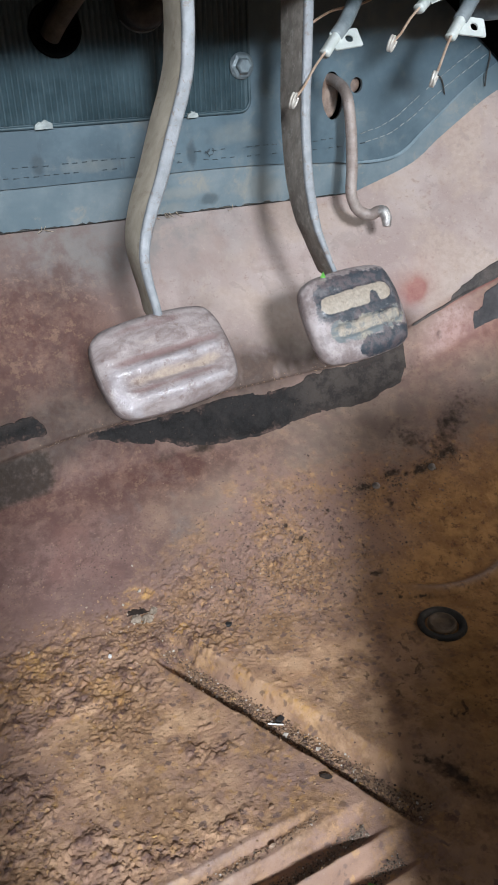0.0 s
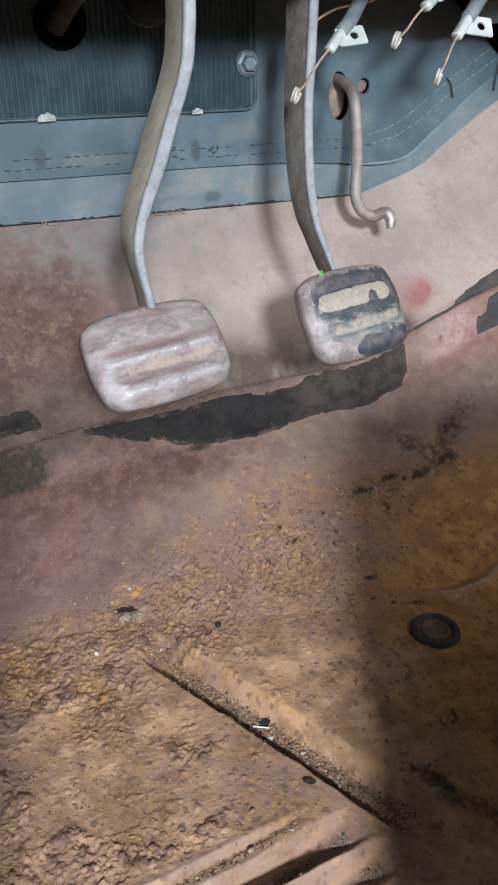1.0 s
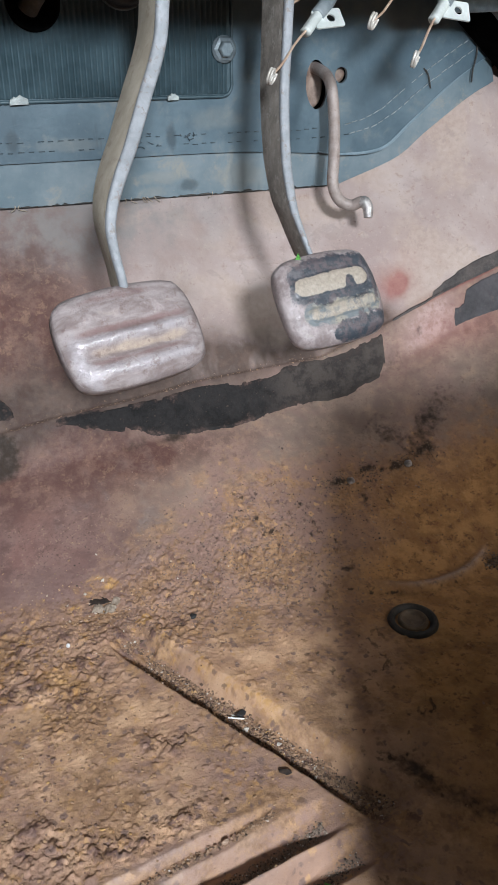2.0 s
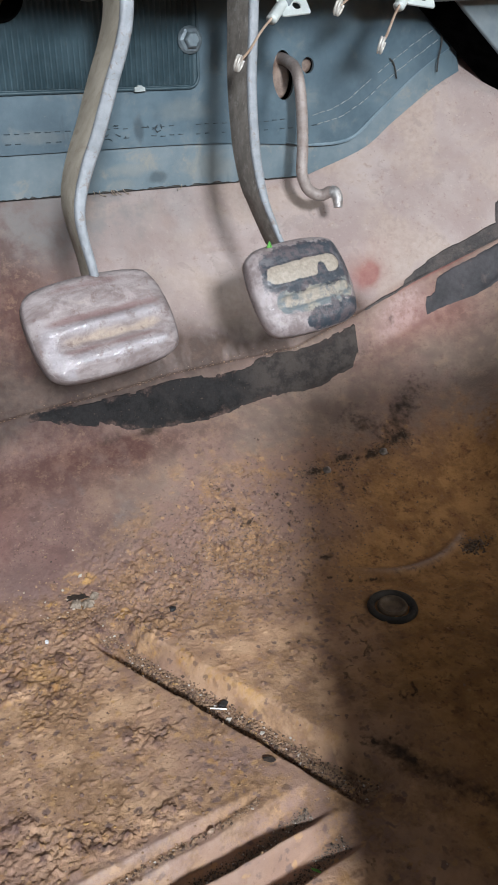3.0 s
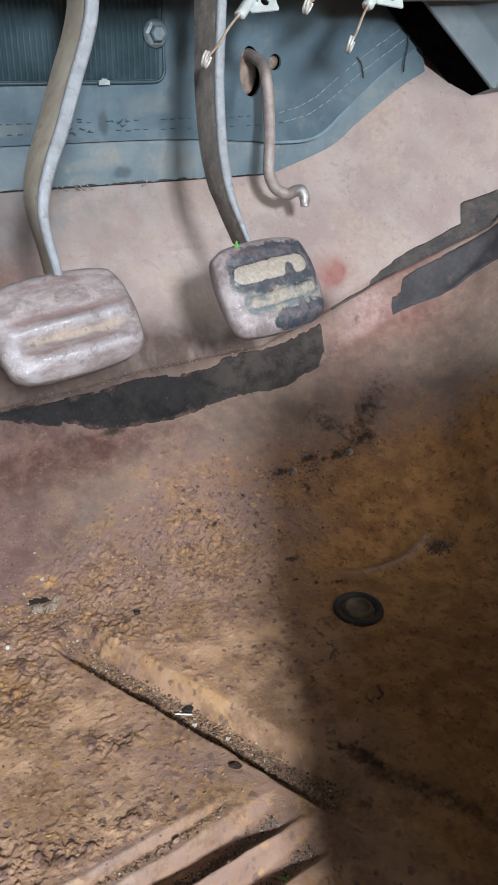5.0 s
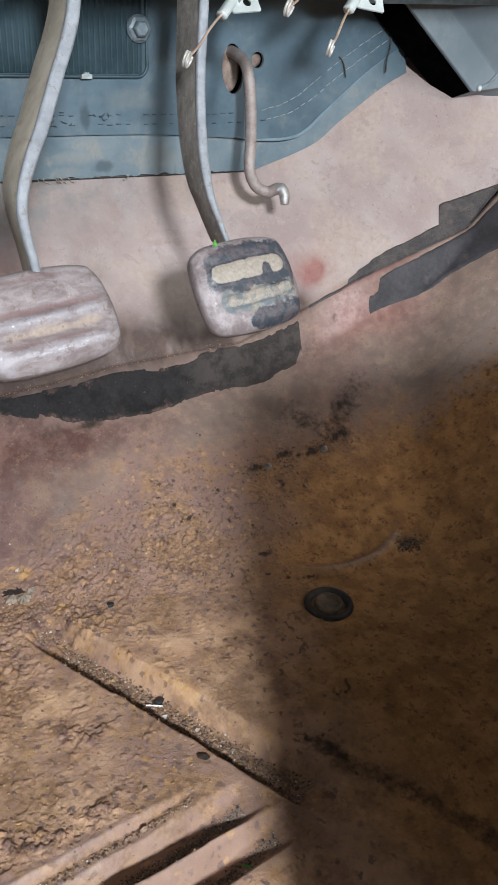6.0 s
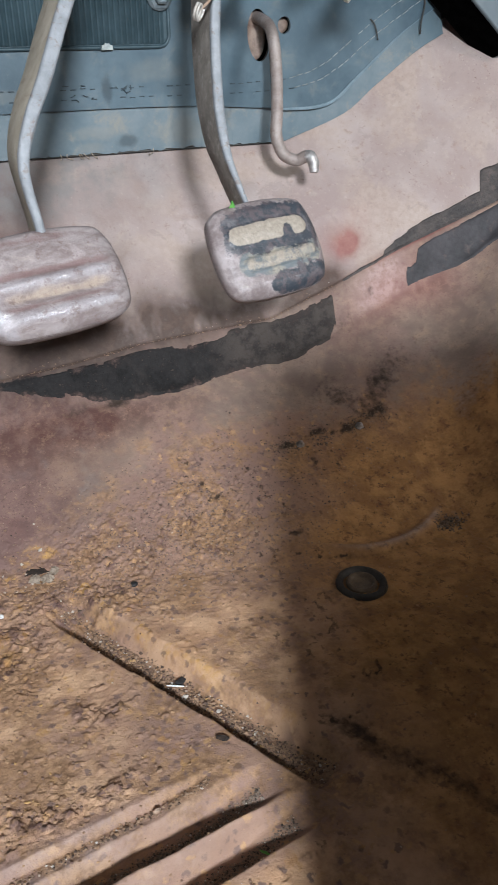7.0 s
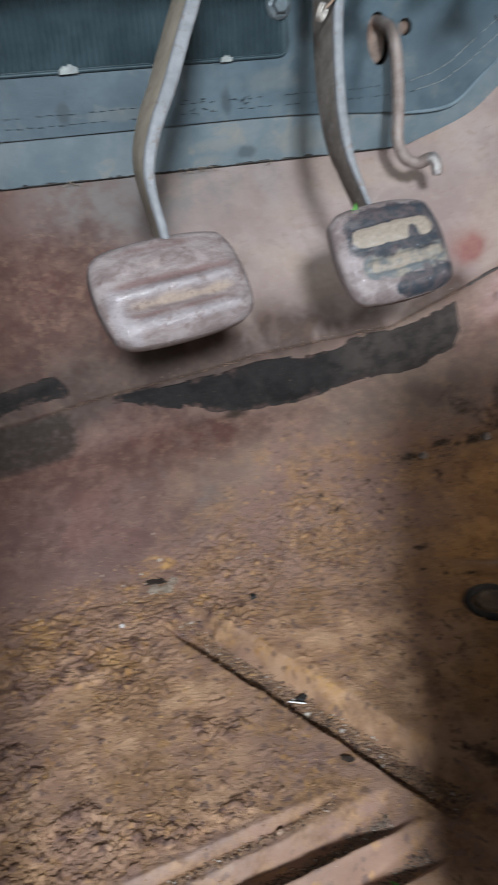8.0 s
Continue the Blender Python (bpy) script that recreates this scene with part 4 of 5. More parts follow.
flat_arm(clutch, CLUTCH_LINE, (0.036, 0.036, 0.029), 0.0068, 0.35, M_ARM, "dusty tan flat steel arm")
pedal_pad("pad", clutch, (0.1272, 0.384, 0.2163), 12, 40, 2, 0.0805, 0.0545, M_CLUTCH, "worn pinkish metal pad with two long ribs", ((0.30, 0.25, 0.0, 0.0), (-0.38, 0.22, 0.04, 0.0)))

brake = tagged(empty("brake_pedal", (0.265, 0.50, 0.50)), "brake pedal with black rubber remains on its worn pad", "pedal", "hanging pedals")
BRAKE_LINE = [(0.271, 0.507, 0.52), (0.2685, 0.503, 0.43), (0.2655, 0.4997, 0.3789), (0.262, 0.4943, 0.3482), (0.2578, 0.4874, 0.3166), (0.2537, 0.4745, 0.2847), (0.2525, 0.4654, 0.2667), (0.2532, 0.4591, 0.2528), (0.2554, 0.455, 0.2435), (0.2588, 0.4501, 0.2313), (0.2635, 0.447, 0.219)]
flat_arm(brake, BRAKE_LINE, (0.041, 0.033, 0.031), 0.0058, 0.5, M_ARMSHADED, "flat steel arm with its shaded side in the colour")
pedal_pad("pad", brake, (0.267, 0.424, 0.2075), 9, 34, 2, 0.074, 0.0595, M_BRAKE, "worn pad with flaking black rubber and two pale bars", ((0.30, 0.235, -0.02, 0.02), (-0.30, 0.16, 0.06, 0.06)), 1.0)

# ---------------------------------------------------------------- throttle rod
throttle = tagged(empty("throttle_rod", (0.358, 0.645, 0.324)), "bent primed steel throttle rod through the firewall lining", "pedal linkage")
ROD_LINE = [(0.3585, 0.675, 0.327), (0.3578, 0.64, 0.3245), (0.3545, 0.613, 0.316), (0.3535, 0.602, 0.291), (0.3486, 0.5896, 0.263), (0.3462, 0.5855, 0.246), (0.3492, 0.584, 0.2350), (0.3546, 0.583, 0.2290), (0.3618, 0.5797, 0.2268), (0.3662, 0.5762, 0.2294), (0.3688, 0.5735, 0.2303)]
held(part("rod", sweep(ROD_LINE, circle(0.0046)), M_ROD, None, "dull pinkish bent rod"), throttle)
held(part("rod_end", sweep([(0.3678, 0.5748, 0.2301), (0.3696, 0.5722, 0.2298), (0.3707, 0.5695, 0.2262), (0.3706, 0.5680, 0.2222), (0.3702, 0.5670, 0.2188)], circle(0.00475), grow=lambda t: 1.0 - 0.3 * t * t), M_TIP, None, "bright worn rod tip"), throttle)


# ---------------------------------------------------------------- firewall lining
def arc_points(points, n=8):
    return [(p.x, p.z) for p in spline([(x, 0, z) for x, z in points], n)]


def ring(cx, cz, rx, rz, k=24):
    return [(cx + rx * math.cos(2 * math.pi * j / k), cz + rz * math.sin(2 * math.pi * j / k)) for j in range(k)]


tear = random.Random(31)
lower = [(x, 0.2318 + tear.gauss(0, 0.00045) + (0.0012 if tear.random() > 0.93 else 0.0)) for x in np.arange(-0.30, 0.372, 0.0028)]
lower += arc_points([(0.384, 0.232), (0.44, 0.251), (0.47, 0.272), (0.511, 0.299), (0.537, 0.312)])
part("lining_flap", sheet_bm(lower + [(0.527, 0.345), (0.47, 0.33), (0.42, 0.295), (0.38, 0.285), (-0.30, 0.285)], [], 0.6485, 0.003), M_STRIP, smooth=False)
tagged(bpy.data.objects["lining_flap"], "grey vinyl flap along the foot of the firewall lining", "car lining", kind="structure")
upper = arc_points([(-0.30, 0.265), (0.10, 0.264), (0.276, 0.264), (0.372, 0.259), (0.423, 0.2605), (0.451, 0.281), (0.49, 0.312), (0.528, 0.335)])
rod_hole = [(0.3570 + 0.0098 * math.cos(a) - 0.0012 * math.sin(a), 0.3130 + 0.0188 * math.sin(a)) for a in np.linspace(0, 2 * math.pi, 36, endpoint=False)]
lining = part("firewall_lining", sheet_bm(upper + [(0.528, 0.345), (0.56, 0.52), (-0.30, 0.52)], [rod_hole, ring(0.3795, 0.320, 0.0058, 0.0062)], 0.6448, 0.003), M_SHEET, smooth=False)
tagged(lining, "dark blue-grey vinyl firewall lining with stitched edge and holes", "car lining", kind="structure")


def dashes(points, y, long, gap, thick, seed, missing=0.4):
    """Stitches along a line of (x, z) on the lining."""
    line = [Vector((x, y, z)) for x, z in arc_points(points, 40)]
    rnd = random.Random(seed)
    bm = bmesh.new()
    walked, i = 0.0, 0
    total = sum((b - a).length for a, b in zip(line, line[1:]))

    def at(d):
        for a, b in zip(line, line[1:]):
            n = (b - a).length
            if d <= n:
                return a.lerp(b, d / max(n, 1e-9))
            d -= n
        return line[-1]

    while walked + long < total:
        a, b = at(walked), at(walked + long * rnd.uniform(0.75, 1.0))
        if rnd.random() > missing:
            d = (b - a)
            m = Matrix.Translation((a + b) / 2) @ d.to_track_quat("X", "Z").to_matrix().to_4x4()
            piece = box_bm((d.length, thick, thick), m @ pose(0, 0, rnd.uniform(-1, 1) * 0.0004), 0)
            me = bpy.data.meshes.new("x")
            piece.to_mesh(me)
            piece.free()
            bm.from_mesh(me)
            bpy.data.meshes.remove(me)
        walked += long + gap
    return bm


# pale blue highlight of the fold put into the vinyl's colour
M_FOLD = plain("vinyl_fold_highlight", (0.085, 0.125, 0.150), (0.15, 0.20, 0.23), 40, (0.4, 0.6), bump=0.0003)
rolled = [(x, 0.6412, z) for x, z in ((0.360, 0.2605), (0.385, 0.2575), (0.423, 0.2605), (0.451, 0.281), (0.49, 0.312), (0.527, 0.3345))]
part("rolled_edge", sweep(rolled, rounded(0.0010, 0.0028, 0.0004, 3), Vector((0, 1, 0)), 10, lambda t: 0.25 + 0.75 * math.sin(math.pi * min(1.0, 1.15 * t)) ** 0.8), M_FOLD, lining, "fold of the vinyl with its highlight painted in")
LINE_A = [(0.02, 0.2785), (0.30, 0.279), (0.35, 0.279), (0.385, 0.281), (0.416, 0.2905), (0.461, 0.3215), (0.509, 0.350)]
LINE_B = [(0.02, 0.2715), (0.30, 0.272), (0.35, 0.272), (0.39, 0.2735), (0.422, 0.283), (0.467, 0.313), (0.513, 0.341)]
# dark strip drawn where the gap under the flap is in shadow
edge_line = [(x, 0.6470, 0.2313) for x in np.arange(-0.30, 0.385, 0.02)]
part("flap_shadow_line", sweep(edge_line, circle(0.0010, 6), Vector((0, 1, 0)), 2), M_RUBBER, bpy.data.objects["lining_flap"], "dark strip standing in for the shadow under the flap")
M_OLDTHREAD = plain("dirty_dark_thread", (0.028, 0.042, 0.052), (0.06, 0.075, 0.085), 200, (0.7, 0.9), 0, 0.0001)
for line, seed in ((LINE_A, 3), (LINE_B, 4)):
    part("stitching", dashes(line[:4], 0.6415, 0.0046, 0.0030, 0.0006, seed), M_OLDTHREAD, lining, "dark dirty thread stitches")
    part("stitching", dashes(line[3:], 0.6415, 0.0062, 0.0010, 0.00065, seed + 7, 0.03), M_THREAD, lining, "pale thread stitches")
frayed = random.Random(17)
for x0 in (0.020, 0.202, 0.214, 0.243, 0.248):
    for i in range(3):
        x, zz = x0 + frayed.uniform(-0.005, 0.005), 0.275 + frayed.uniform(-0.005, 0.006)
        dx, dz = frayed.uniform(-0.005, 0.005), frayed.uniform(-0.006, 0.002)
        part("thread", sweep([(x, 0.6412, zz), (x + dx * 0.5, 0.6398, zz + dz * 0.4), (x + dx, 0.6405, zz + dz)], circle(0.00032, 5), Vector((0, 1, 0)), 4), M_OLDTHREAD, lining, "loose dark thread")
for i in range(9):
    x = frayed.choice((0.10, 0.195, 0.20, 0.215, 0.26)) + frayed.uniform(-0.01, 0.01)
    part("torn_fibre", sweep([(x, 0.6462, 0.2335), (x + frayed.uniform(-0.002, 0.002), 0.6445, 0.2305), (x + frayed.uniform(-0.005, 0.005), 0.6440, 0.2285)], circle(0.0004, 5), Vector((0, 1, 0)), 4), M_BLISTER, bpy.data.objects["lining_flap"], "torn pale fibre")
part("thread", sweep([(0.509, 0.6410, 0.352), (0.511, 0.6395, 0.336), (0.5085, 0.639, 0.322), (0.5095, 0.6405, 0.312)], circle(0.0008, 6)), M_RUBBER, lining, "loose dark thread")
part("thread", sweep([(0.459, 0.6410, 0.324), (0.463, 0.6395, 0.319), (0.467, 0.640, 0.308)], circle(0.0007, 6)), M_RUBBER, lining, "loose dark thread")
# a rusty dished lip fills the long hole round the rod
lip = lathe([(0.0, -0.0030), (0.0040, -0.0034), (0.0066, -0.0010), (0.0086, 0.0), (0.0094, -0.0012), (0.0098, -0.005)], 28, pose(0.3568, 0.6482, 0.3128, 90) @ Matrix.Diagonal((1.0, 1.92, 1.0, 1.0)))
part("hole_rim", lip, M_HOLE, lining, "rusty dished steel lip round the rod")
part("hole_rim", lathe([(0.0034, 0.0), (0.0066, 0.0), (0.0066, 0.002), (0.0034, 0.002)], 20, pose(0.3795, 0.651, 0.3205, 90)), M_HOLE, lining, "rusty steel rim of the small hole")


# ---------------------------------------------------------------- ribbed rubber plate
def ribbed_plate():
    thing = tagged(empty("ribbed_mat", (0.0, 0.64, 0.305)), "blue-black ribbed rubber mat fixed to the firewall lining", "rubber mat")
    x0, x1, z0, z1 = -0.30, 0.2822, 0.3055, 0.50
    bm = bmesh.new()
    pitch, n = 0.0043, 6
    cols = []
    count = int((x1 - 0.006 - x0) / pitch * n)
    for i in range(count + 1):
        x = x0 + i * pitch / n
        p = 0.5 + 0.5 * math.cos(2 * math.pi * i / n)
        y = 0.6395 - 0.0021 * p ** 0.7
        col = [bm.verts.new((x, 0.6395, z0 + 0.003)), bm.verts.new((x, y, z0 + 0.0045)), bm.verts.new((x, y, z1))]
        cols.append(col)
    for a, b in zip(cols, cols[1:]):
        for j in range(2):
            bm.faces.new((a[j], b[j], b[j + 1], a[j + 1]))
    held(part("ribs", bm, M_RIB, None, "close upright rubber ribs"), thing)
    corner = [(x1 - 0.008 + 0.008 * math.cos(a), z0 + 0.008 + 0.008 * math.sin(a)) for a in np.linspace(radians(-90), 0, 7)]
    held(part("backing", sheet_bm([(x0, z0)] + corner + [(x1, z1), (x0, z1)], [], 0.6438, 0.0038), M_RIB, None, "smooth rubber border", smooth=False), thing)
    lip = [(x0, 0.640, z0 + 0.001), (x1 - 0.12, 0.640, z0 + 0.001), (x1 - 0.05, 0.640, z0 + 0.001), (x1 - 0.025, 0.640, z0 + 0.001), (x1 - 0.014, 0.640, z0 + 0.001), (x1 - 0.008, 0.640, z0 + 0.0012), (x1 - 0.0035, 0.640, z0 + 0.0032), (x1 - 0.001, 0.640, z0 + 0.008), (x1 - 0.001, 0.640, z0 + 0.014), (x1 - 0.001, 0.640, z0 + 0.026), (x1 - 0.001, 0.640, z0 + 0.06), (x1 - 0.001, 0.640, z1)]
    held(part("border_bead", sweep(lip, circle(0.0014, 8), Vector((0, 1, 0)), 16), M_RIB, None, "raised rubber bead"), thing)
    for x, w, tall, seed in ((0.1157, 0.0125, 0.0062, 3), (0.2319, 0.0080, 0.0042, 9)):
        rnd = random.Random(seed)
        top = [(x + w * (0.5 - i / 9), z0 + 0.0005 + tall * (1 - abs(i / 9 - 0.5)) * rnd.uniform(0.75, 1.1)) for i in range(10)]
        held(part("edge_scrap", sheet_bm([(x - w * 0.56, z0 - 0.0006), (x + w * 0.52, z0 - 0.0003)] + top, [], 0.6392, 0.0026), M_ZINC, None, "torn pale scrap stuck to the border", smooth=False), thing)
    bolt = held(part("bolt", lathe([(0.0, 0.0), (0.0088, 0.0), (0.009, 0.0012), (0.0062, 0.002), (0.0062, 0.0022), (0.0060, 0.0058), (0.0048, 0.0070), (0.0, 0.0072)], 6, pose(0.2738, 0.6358, 0.3402, 90, 0, 0)), M_BOLT, None, "dull blue-grey hexagon bolt", smooth=False), thing)
    held(part("washer", lathe([(0.0, 0.0), (0.0098, 0.0), (0.0098, 0.0014), (0.0, 0.0016)], 28, pose(0.2738, 0.6372, 0.3402, 90)), M_BOLT, None, "round washer"), thing)
    return thing


M_ZINC = plain("dull_zinc_plate", (0.22, 0.24, 0.235), (0.36, 0.38, 0.365), 90, (0.45, 0.65), 0.3, 0.0004)
M_BOLT = plain("painted_bolt", (0.10, 0.125, 0.14), (0.17, 0.20, 0.215), 90, (0.35, 0.55), 0.2, 0.0003)
ribbed_plate()

M_SHAFT = plain("dull_brown_shaft", (0.045, 0.036, 0.026), (0.08, 0.064, 0.046), 80, (0.7, 0.9), 0.0, 0.0003)
column = tagged(empty("steering_column", (0.1328, 0.64, 0.3704)), "dark steering column passing through a round hole in the lining", "steering column")
# closed black disc standing in for the dark of the hole
held(part("hole_disc", lathe([(0.0, 0.0004), (0.0160, 0.0006), (0.0168, 0.0030), (0.0178, 0.0034), (0.0186, 0.0020), (0.0188, 0.0)], 36, pose(0.1328, 0.6376, 0.3704, 90)), M_SHADE, None, "black disc standing in for the dark round hole"), column)
held(part("shaft", sweep([(0.1285, 0.6372, 0.3660), (0.1350, 0.628, 0.3770), (0.152, 0.600, 0.402), (0.185, 0.55, 0.45)], circle(0.0072)), M_SHAFT, None, "dull brown steel shaft"), column)
stop = tagged(empty("pedal_stop", (0.1965, 0.638, 0.384)), "black rubber pedal stop on the firewall lining", "pedal stop")
held(part("block", lathe([(0.0, 0.0), (0.0190, 0.0), (0.0195, 0.004), (0.0180, 0.014), (0.0150, 0.017), (0.0, 0.018)], 32, pose(0.1965, 0.6395, 0.3860, 90)), M_RUBBER, None, "black rubber block"), stop)
held(part("rim", sweep([(0.1965 + 0.0198 * math.cos(a), 0.6362, 0.3860 + 0.0198 * math.sin(a)) for a in np.linspace(radians(215), radians(325), 9)], circle(0.0007, 8), Vector((0, 1, 0)), 4), M_BOLT, None, "thin pale metal rim"), stop)


# ---------------------------------------------------------------- control cables
def control_cable(loop, neck, tab_way, line, label):
    """A sheathed control cable with a clamp, and a bare wire that ends in a coiled loop."""
    loop, neck = Vector(loop), Vector(neck)
    thing = tagged(empty("control_cable", neck), label, "control cable", "loose control cables")
    held(part("wire", sweep([neck + (neck - loop) * 0.1, neck.lerp(loop, 0.35) + Vector((0, 0, 0.001)), neck.lerp(loop, 0.7) - Vector((0, 0, 0.0008)), loop + (neck - loop) * 0.06], circle(0.0008, 8), Vector((0, 1, 0))), M_WIRE, None, "rusty bare wire"), thing)
    way = (neck - loop).normalized()
    axis = Vector((0.75, -0.45, -0.25)).normalized()
    b = axis.cross(way).normalized()
    coil = [loop + way * 0.004 * math.cos(a) + b * 0.0042 * math.sin(a) + axis * (0.0015 * a / 6.283 - 0.0016) for a in np.linspace(0, 4 * math.pi, 22)]
    held(part("wire_loop", sweep(coil, circle(0.0008, 8), axis, 3), M_LOOP, None, "pale coiled wire end"), thing)
    far = Vector(line[0])
    run = (far - neck).normalized()
    held(part("clamp", sweep([neck - run * 0.004, neck, neck + run * 0.006, neck + run * 0.017], rounded(0.0072, 0.0062, 0.0024, 3), Vector((0, 1, 0)), 5), M_WHITE, None, "pale pressed metal clamp"), thing)
    tab = Vector(tab_way)
    up = run
    nrm = tab.cross(up).normalized()
    m = Matrix((tab.normalized(), (nrm.cross(tab)).normalized(), nrm)).transposed().to_4x4()
    plate_bm = bmesh.new()
    edges = []
    for pts in (rounded(0.020, 0.013, 0.0012, 2), [(0.002 + q[0], q[1]) for q in circle(0.0028, 14)]):
        vs = [plate_bm.verts.new((px, py, 0)) for px, py in pts]
        edges += [plate_bm.edges.new((p, q)) for p, q in zip(vs, vs[1:] + vs[:1])]
    bmesh.ops.triangle_fill(plate_bm, use_beauty=True, edges=edges)
    made = bmesh.ops.extrude_face_region(plate_bm, geom=plate_bm.faces[:])
    bmesh.ops.translate(plate_bm, vec=(0, 0, 0.0011), verts=[v for v in made["geom"] if isinstance(v, bmesh.types.BMVert)])
    bmesh.ops.recalc_face_normals(plate_bm, faces=plate_bm.faces[:])
    plate_bm.transform(Matrix.Translation(neck + run * 0.007 + tab.normalized() * 0.010) @ m)
    held(part("clamp_tab", plate_bm, M_WHITE, None, "pale tab with a hole", smooth=False), thing)
    held(part("sheath", sweep([neck + run * 0.012, *[Vector(p) for p in line]], circle(0.0048, 12), Vector((0, 1, 0))), M_SHEATH, None, "grey ribbed cable sheath"), thing)
    return thing


control_cable((0.2398, 0.4683, 0.330), (0.2797, 0.5026, 0.355), (1.0, 0.0, 0.10), [(0.300, 0.515, 0.372), (0.325, 0.535, 0.400), (0.36, 0.55, 0.46), (0.37, 0.56, 0.56)], "control cable with white clamp and coiled wire end")
control_cable((0.2985, 0.4555, 0.359), (0.338, 0.487, 0.378), (1.0, 0.0, 0.3), [(0.365, 0.505, 0.392), (0.40, 0.53, 0.42), (0.43, 0.54, 0.56)], "control cable with rusty wire hanging under the dashboard")
control_cable((0.3216, 0.4431, 0.339), (0.3555, 0.476, 0.362), (1.0, -0.1, -0.12), [(0.374, 0.487, 0.378), (0.398, 0.505, 0.398), (0.43, 0.53, 0.46), (0.44, 0.54, 0.56)], "control cable with white clamp and coiled wire end")
part_wire = part("thin_wire", sweep([(0.268, 0.53, 0.362), (0.30, 0.54, 0.376), (0.34, 0.55, 0.384), (0.40, 0.56, 0.42), (0.42, 0.57, 0.56)], circle(0.0009, 6)), M_WIRE)
tagged(part_wire, "thin reddish wire hanging under the dashboard", "wire")


# ---------------------------------------------------------------- heater duct
def heater_duct():
    """A folded casing that stands off the toe board, cut slantwise at its lower end."""
    thing = tagged(empty("heater_duct", (0.5781, 0.60, 0.300)), "grey painted sheet metal heater duct beside the tunnel", "heater duct")
    up, base = Vector((-0.787, 0.004, 0.617)), Vector((0.5781, 0.600, 0.3001))
    front = [(0.0, 0.0), (0.0012, -0.0009), (0.0375, -0.0012), (0.0400, -0.0020), (0.075, -0.0200), (0.16, -0.060)]
    rear = [(0.16, 0.045), (0.0, 0.0365)]
    bm = bmesh.new()
    rings = []
    for h in (0.0, 0.0008, 0.02, 0.06, 0.12, 0.21):
        s = 0.0006 if h == 0.0 else 0.0
        rings.append([bm.verts.new(base + up * h + Vector((px, py + s, 0.10 * px - 0.33 * max(0.0, py)))) for px, py in front + rear])
    k = len(rings[0])
    for r, q in zip(rings, rings[1:]):
        for j in range(k):
            bm.faces.new((r[j], r[(j + 1) % k], q[(j + 1) % k], q[j]))
    bm.faces.new(rings[0])
    bm.faces.new(rings[-1])
    bmesh.ops.recalc_face_normals(bm, faces=bm.faces[:])
    held(part("casing", bm, M_BOX, None, "dull grey painted casing", smooth=False), thing)
    # black sheet standing in for the shadow beside the casing
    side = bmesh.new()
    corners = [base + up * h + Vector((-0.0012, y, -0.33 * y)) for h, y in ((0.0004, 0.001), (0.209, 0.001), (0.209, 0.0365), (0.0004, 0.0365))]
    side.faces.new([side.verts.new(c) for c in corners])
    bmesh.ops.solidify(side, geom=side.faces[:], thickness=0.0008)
    held(part("side_shade", side, M_SHADE, None, "black side sheet standing in for the duct's shadow", smooth=False), thing)
    fold = [base + Vector((0.006, -0.0016, 0.002)), base + Vector((0.020, -0.0022, 0.010)), base + Vector((0.032, -0.0026, 0.022)), base + Vector((0.050, -0.0090, 0.031))]
    held(part("seam_strip", sweep(fold, rounded(0.0030, 0.0016, 0.0006, 2), Vector((1, 0, 0.6)), 8), M_BOX, None, "curved folded seam"), thing)
    held(part("screw", lathe([(0.0, 0.0), (0.0026, 0.0), (0.0026, 0.0012), (0.0016, 0.0022), (0.0, 0.0024)], 12, pose(base.x + 0.0065, base.y - 0.0012, base.z + 0.0032, 90)), M_WHITE, None, "small pale screw"), thing)
    return thing


heater_duct()
rail = part("dash_rail", sweep([(0.44, 0.585, 0.374), (0.52, 0.585, 0.3765), (0.62, 0.582, 0.380)], rounded(0.012, 0.018, 0.003), Vector((0, 1, 0))), M_BOLT)
tagged(rail, "dark grey metal rail under the dashboard", "rail")


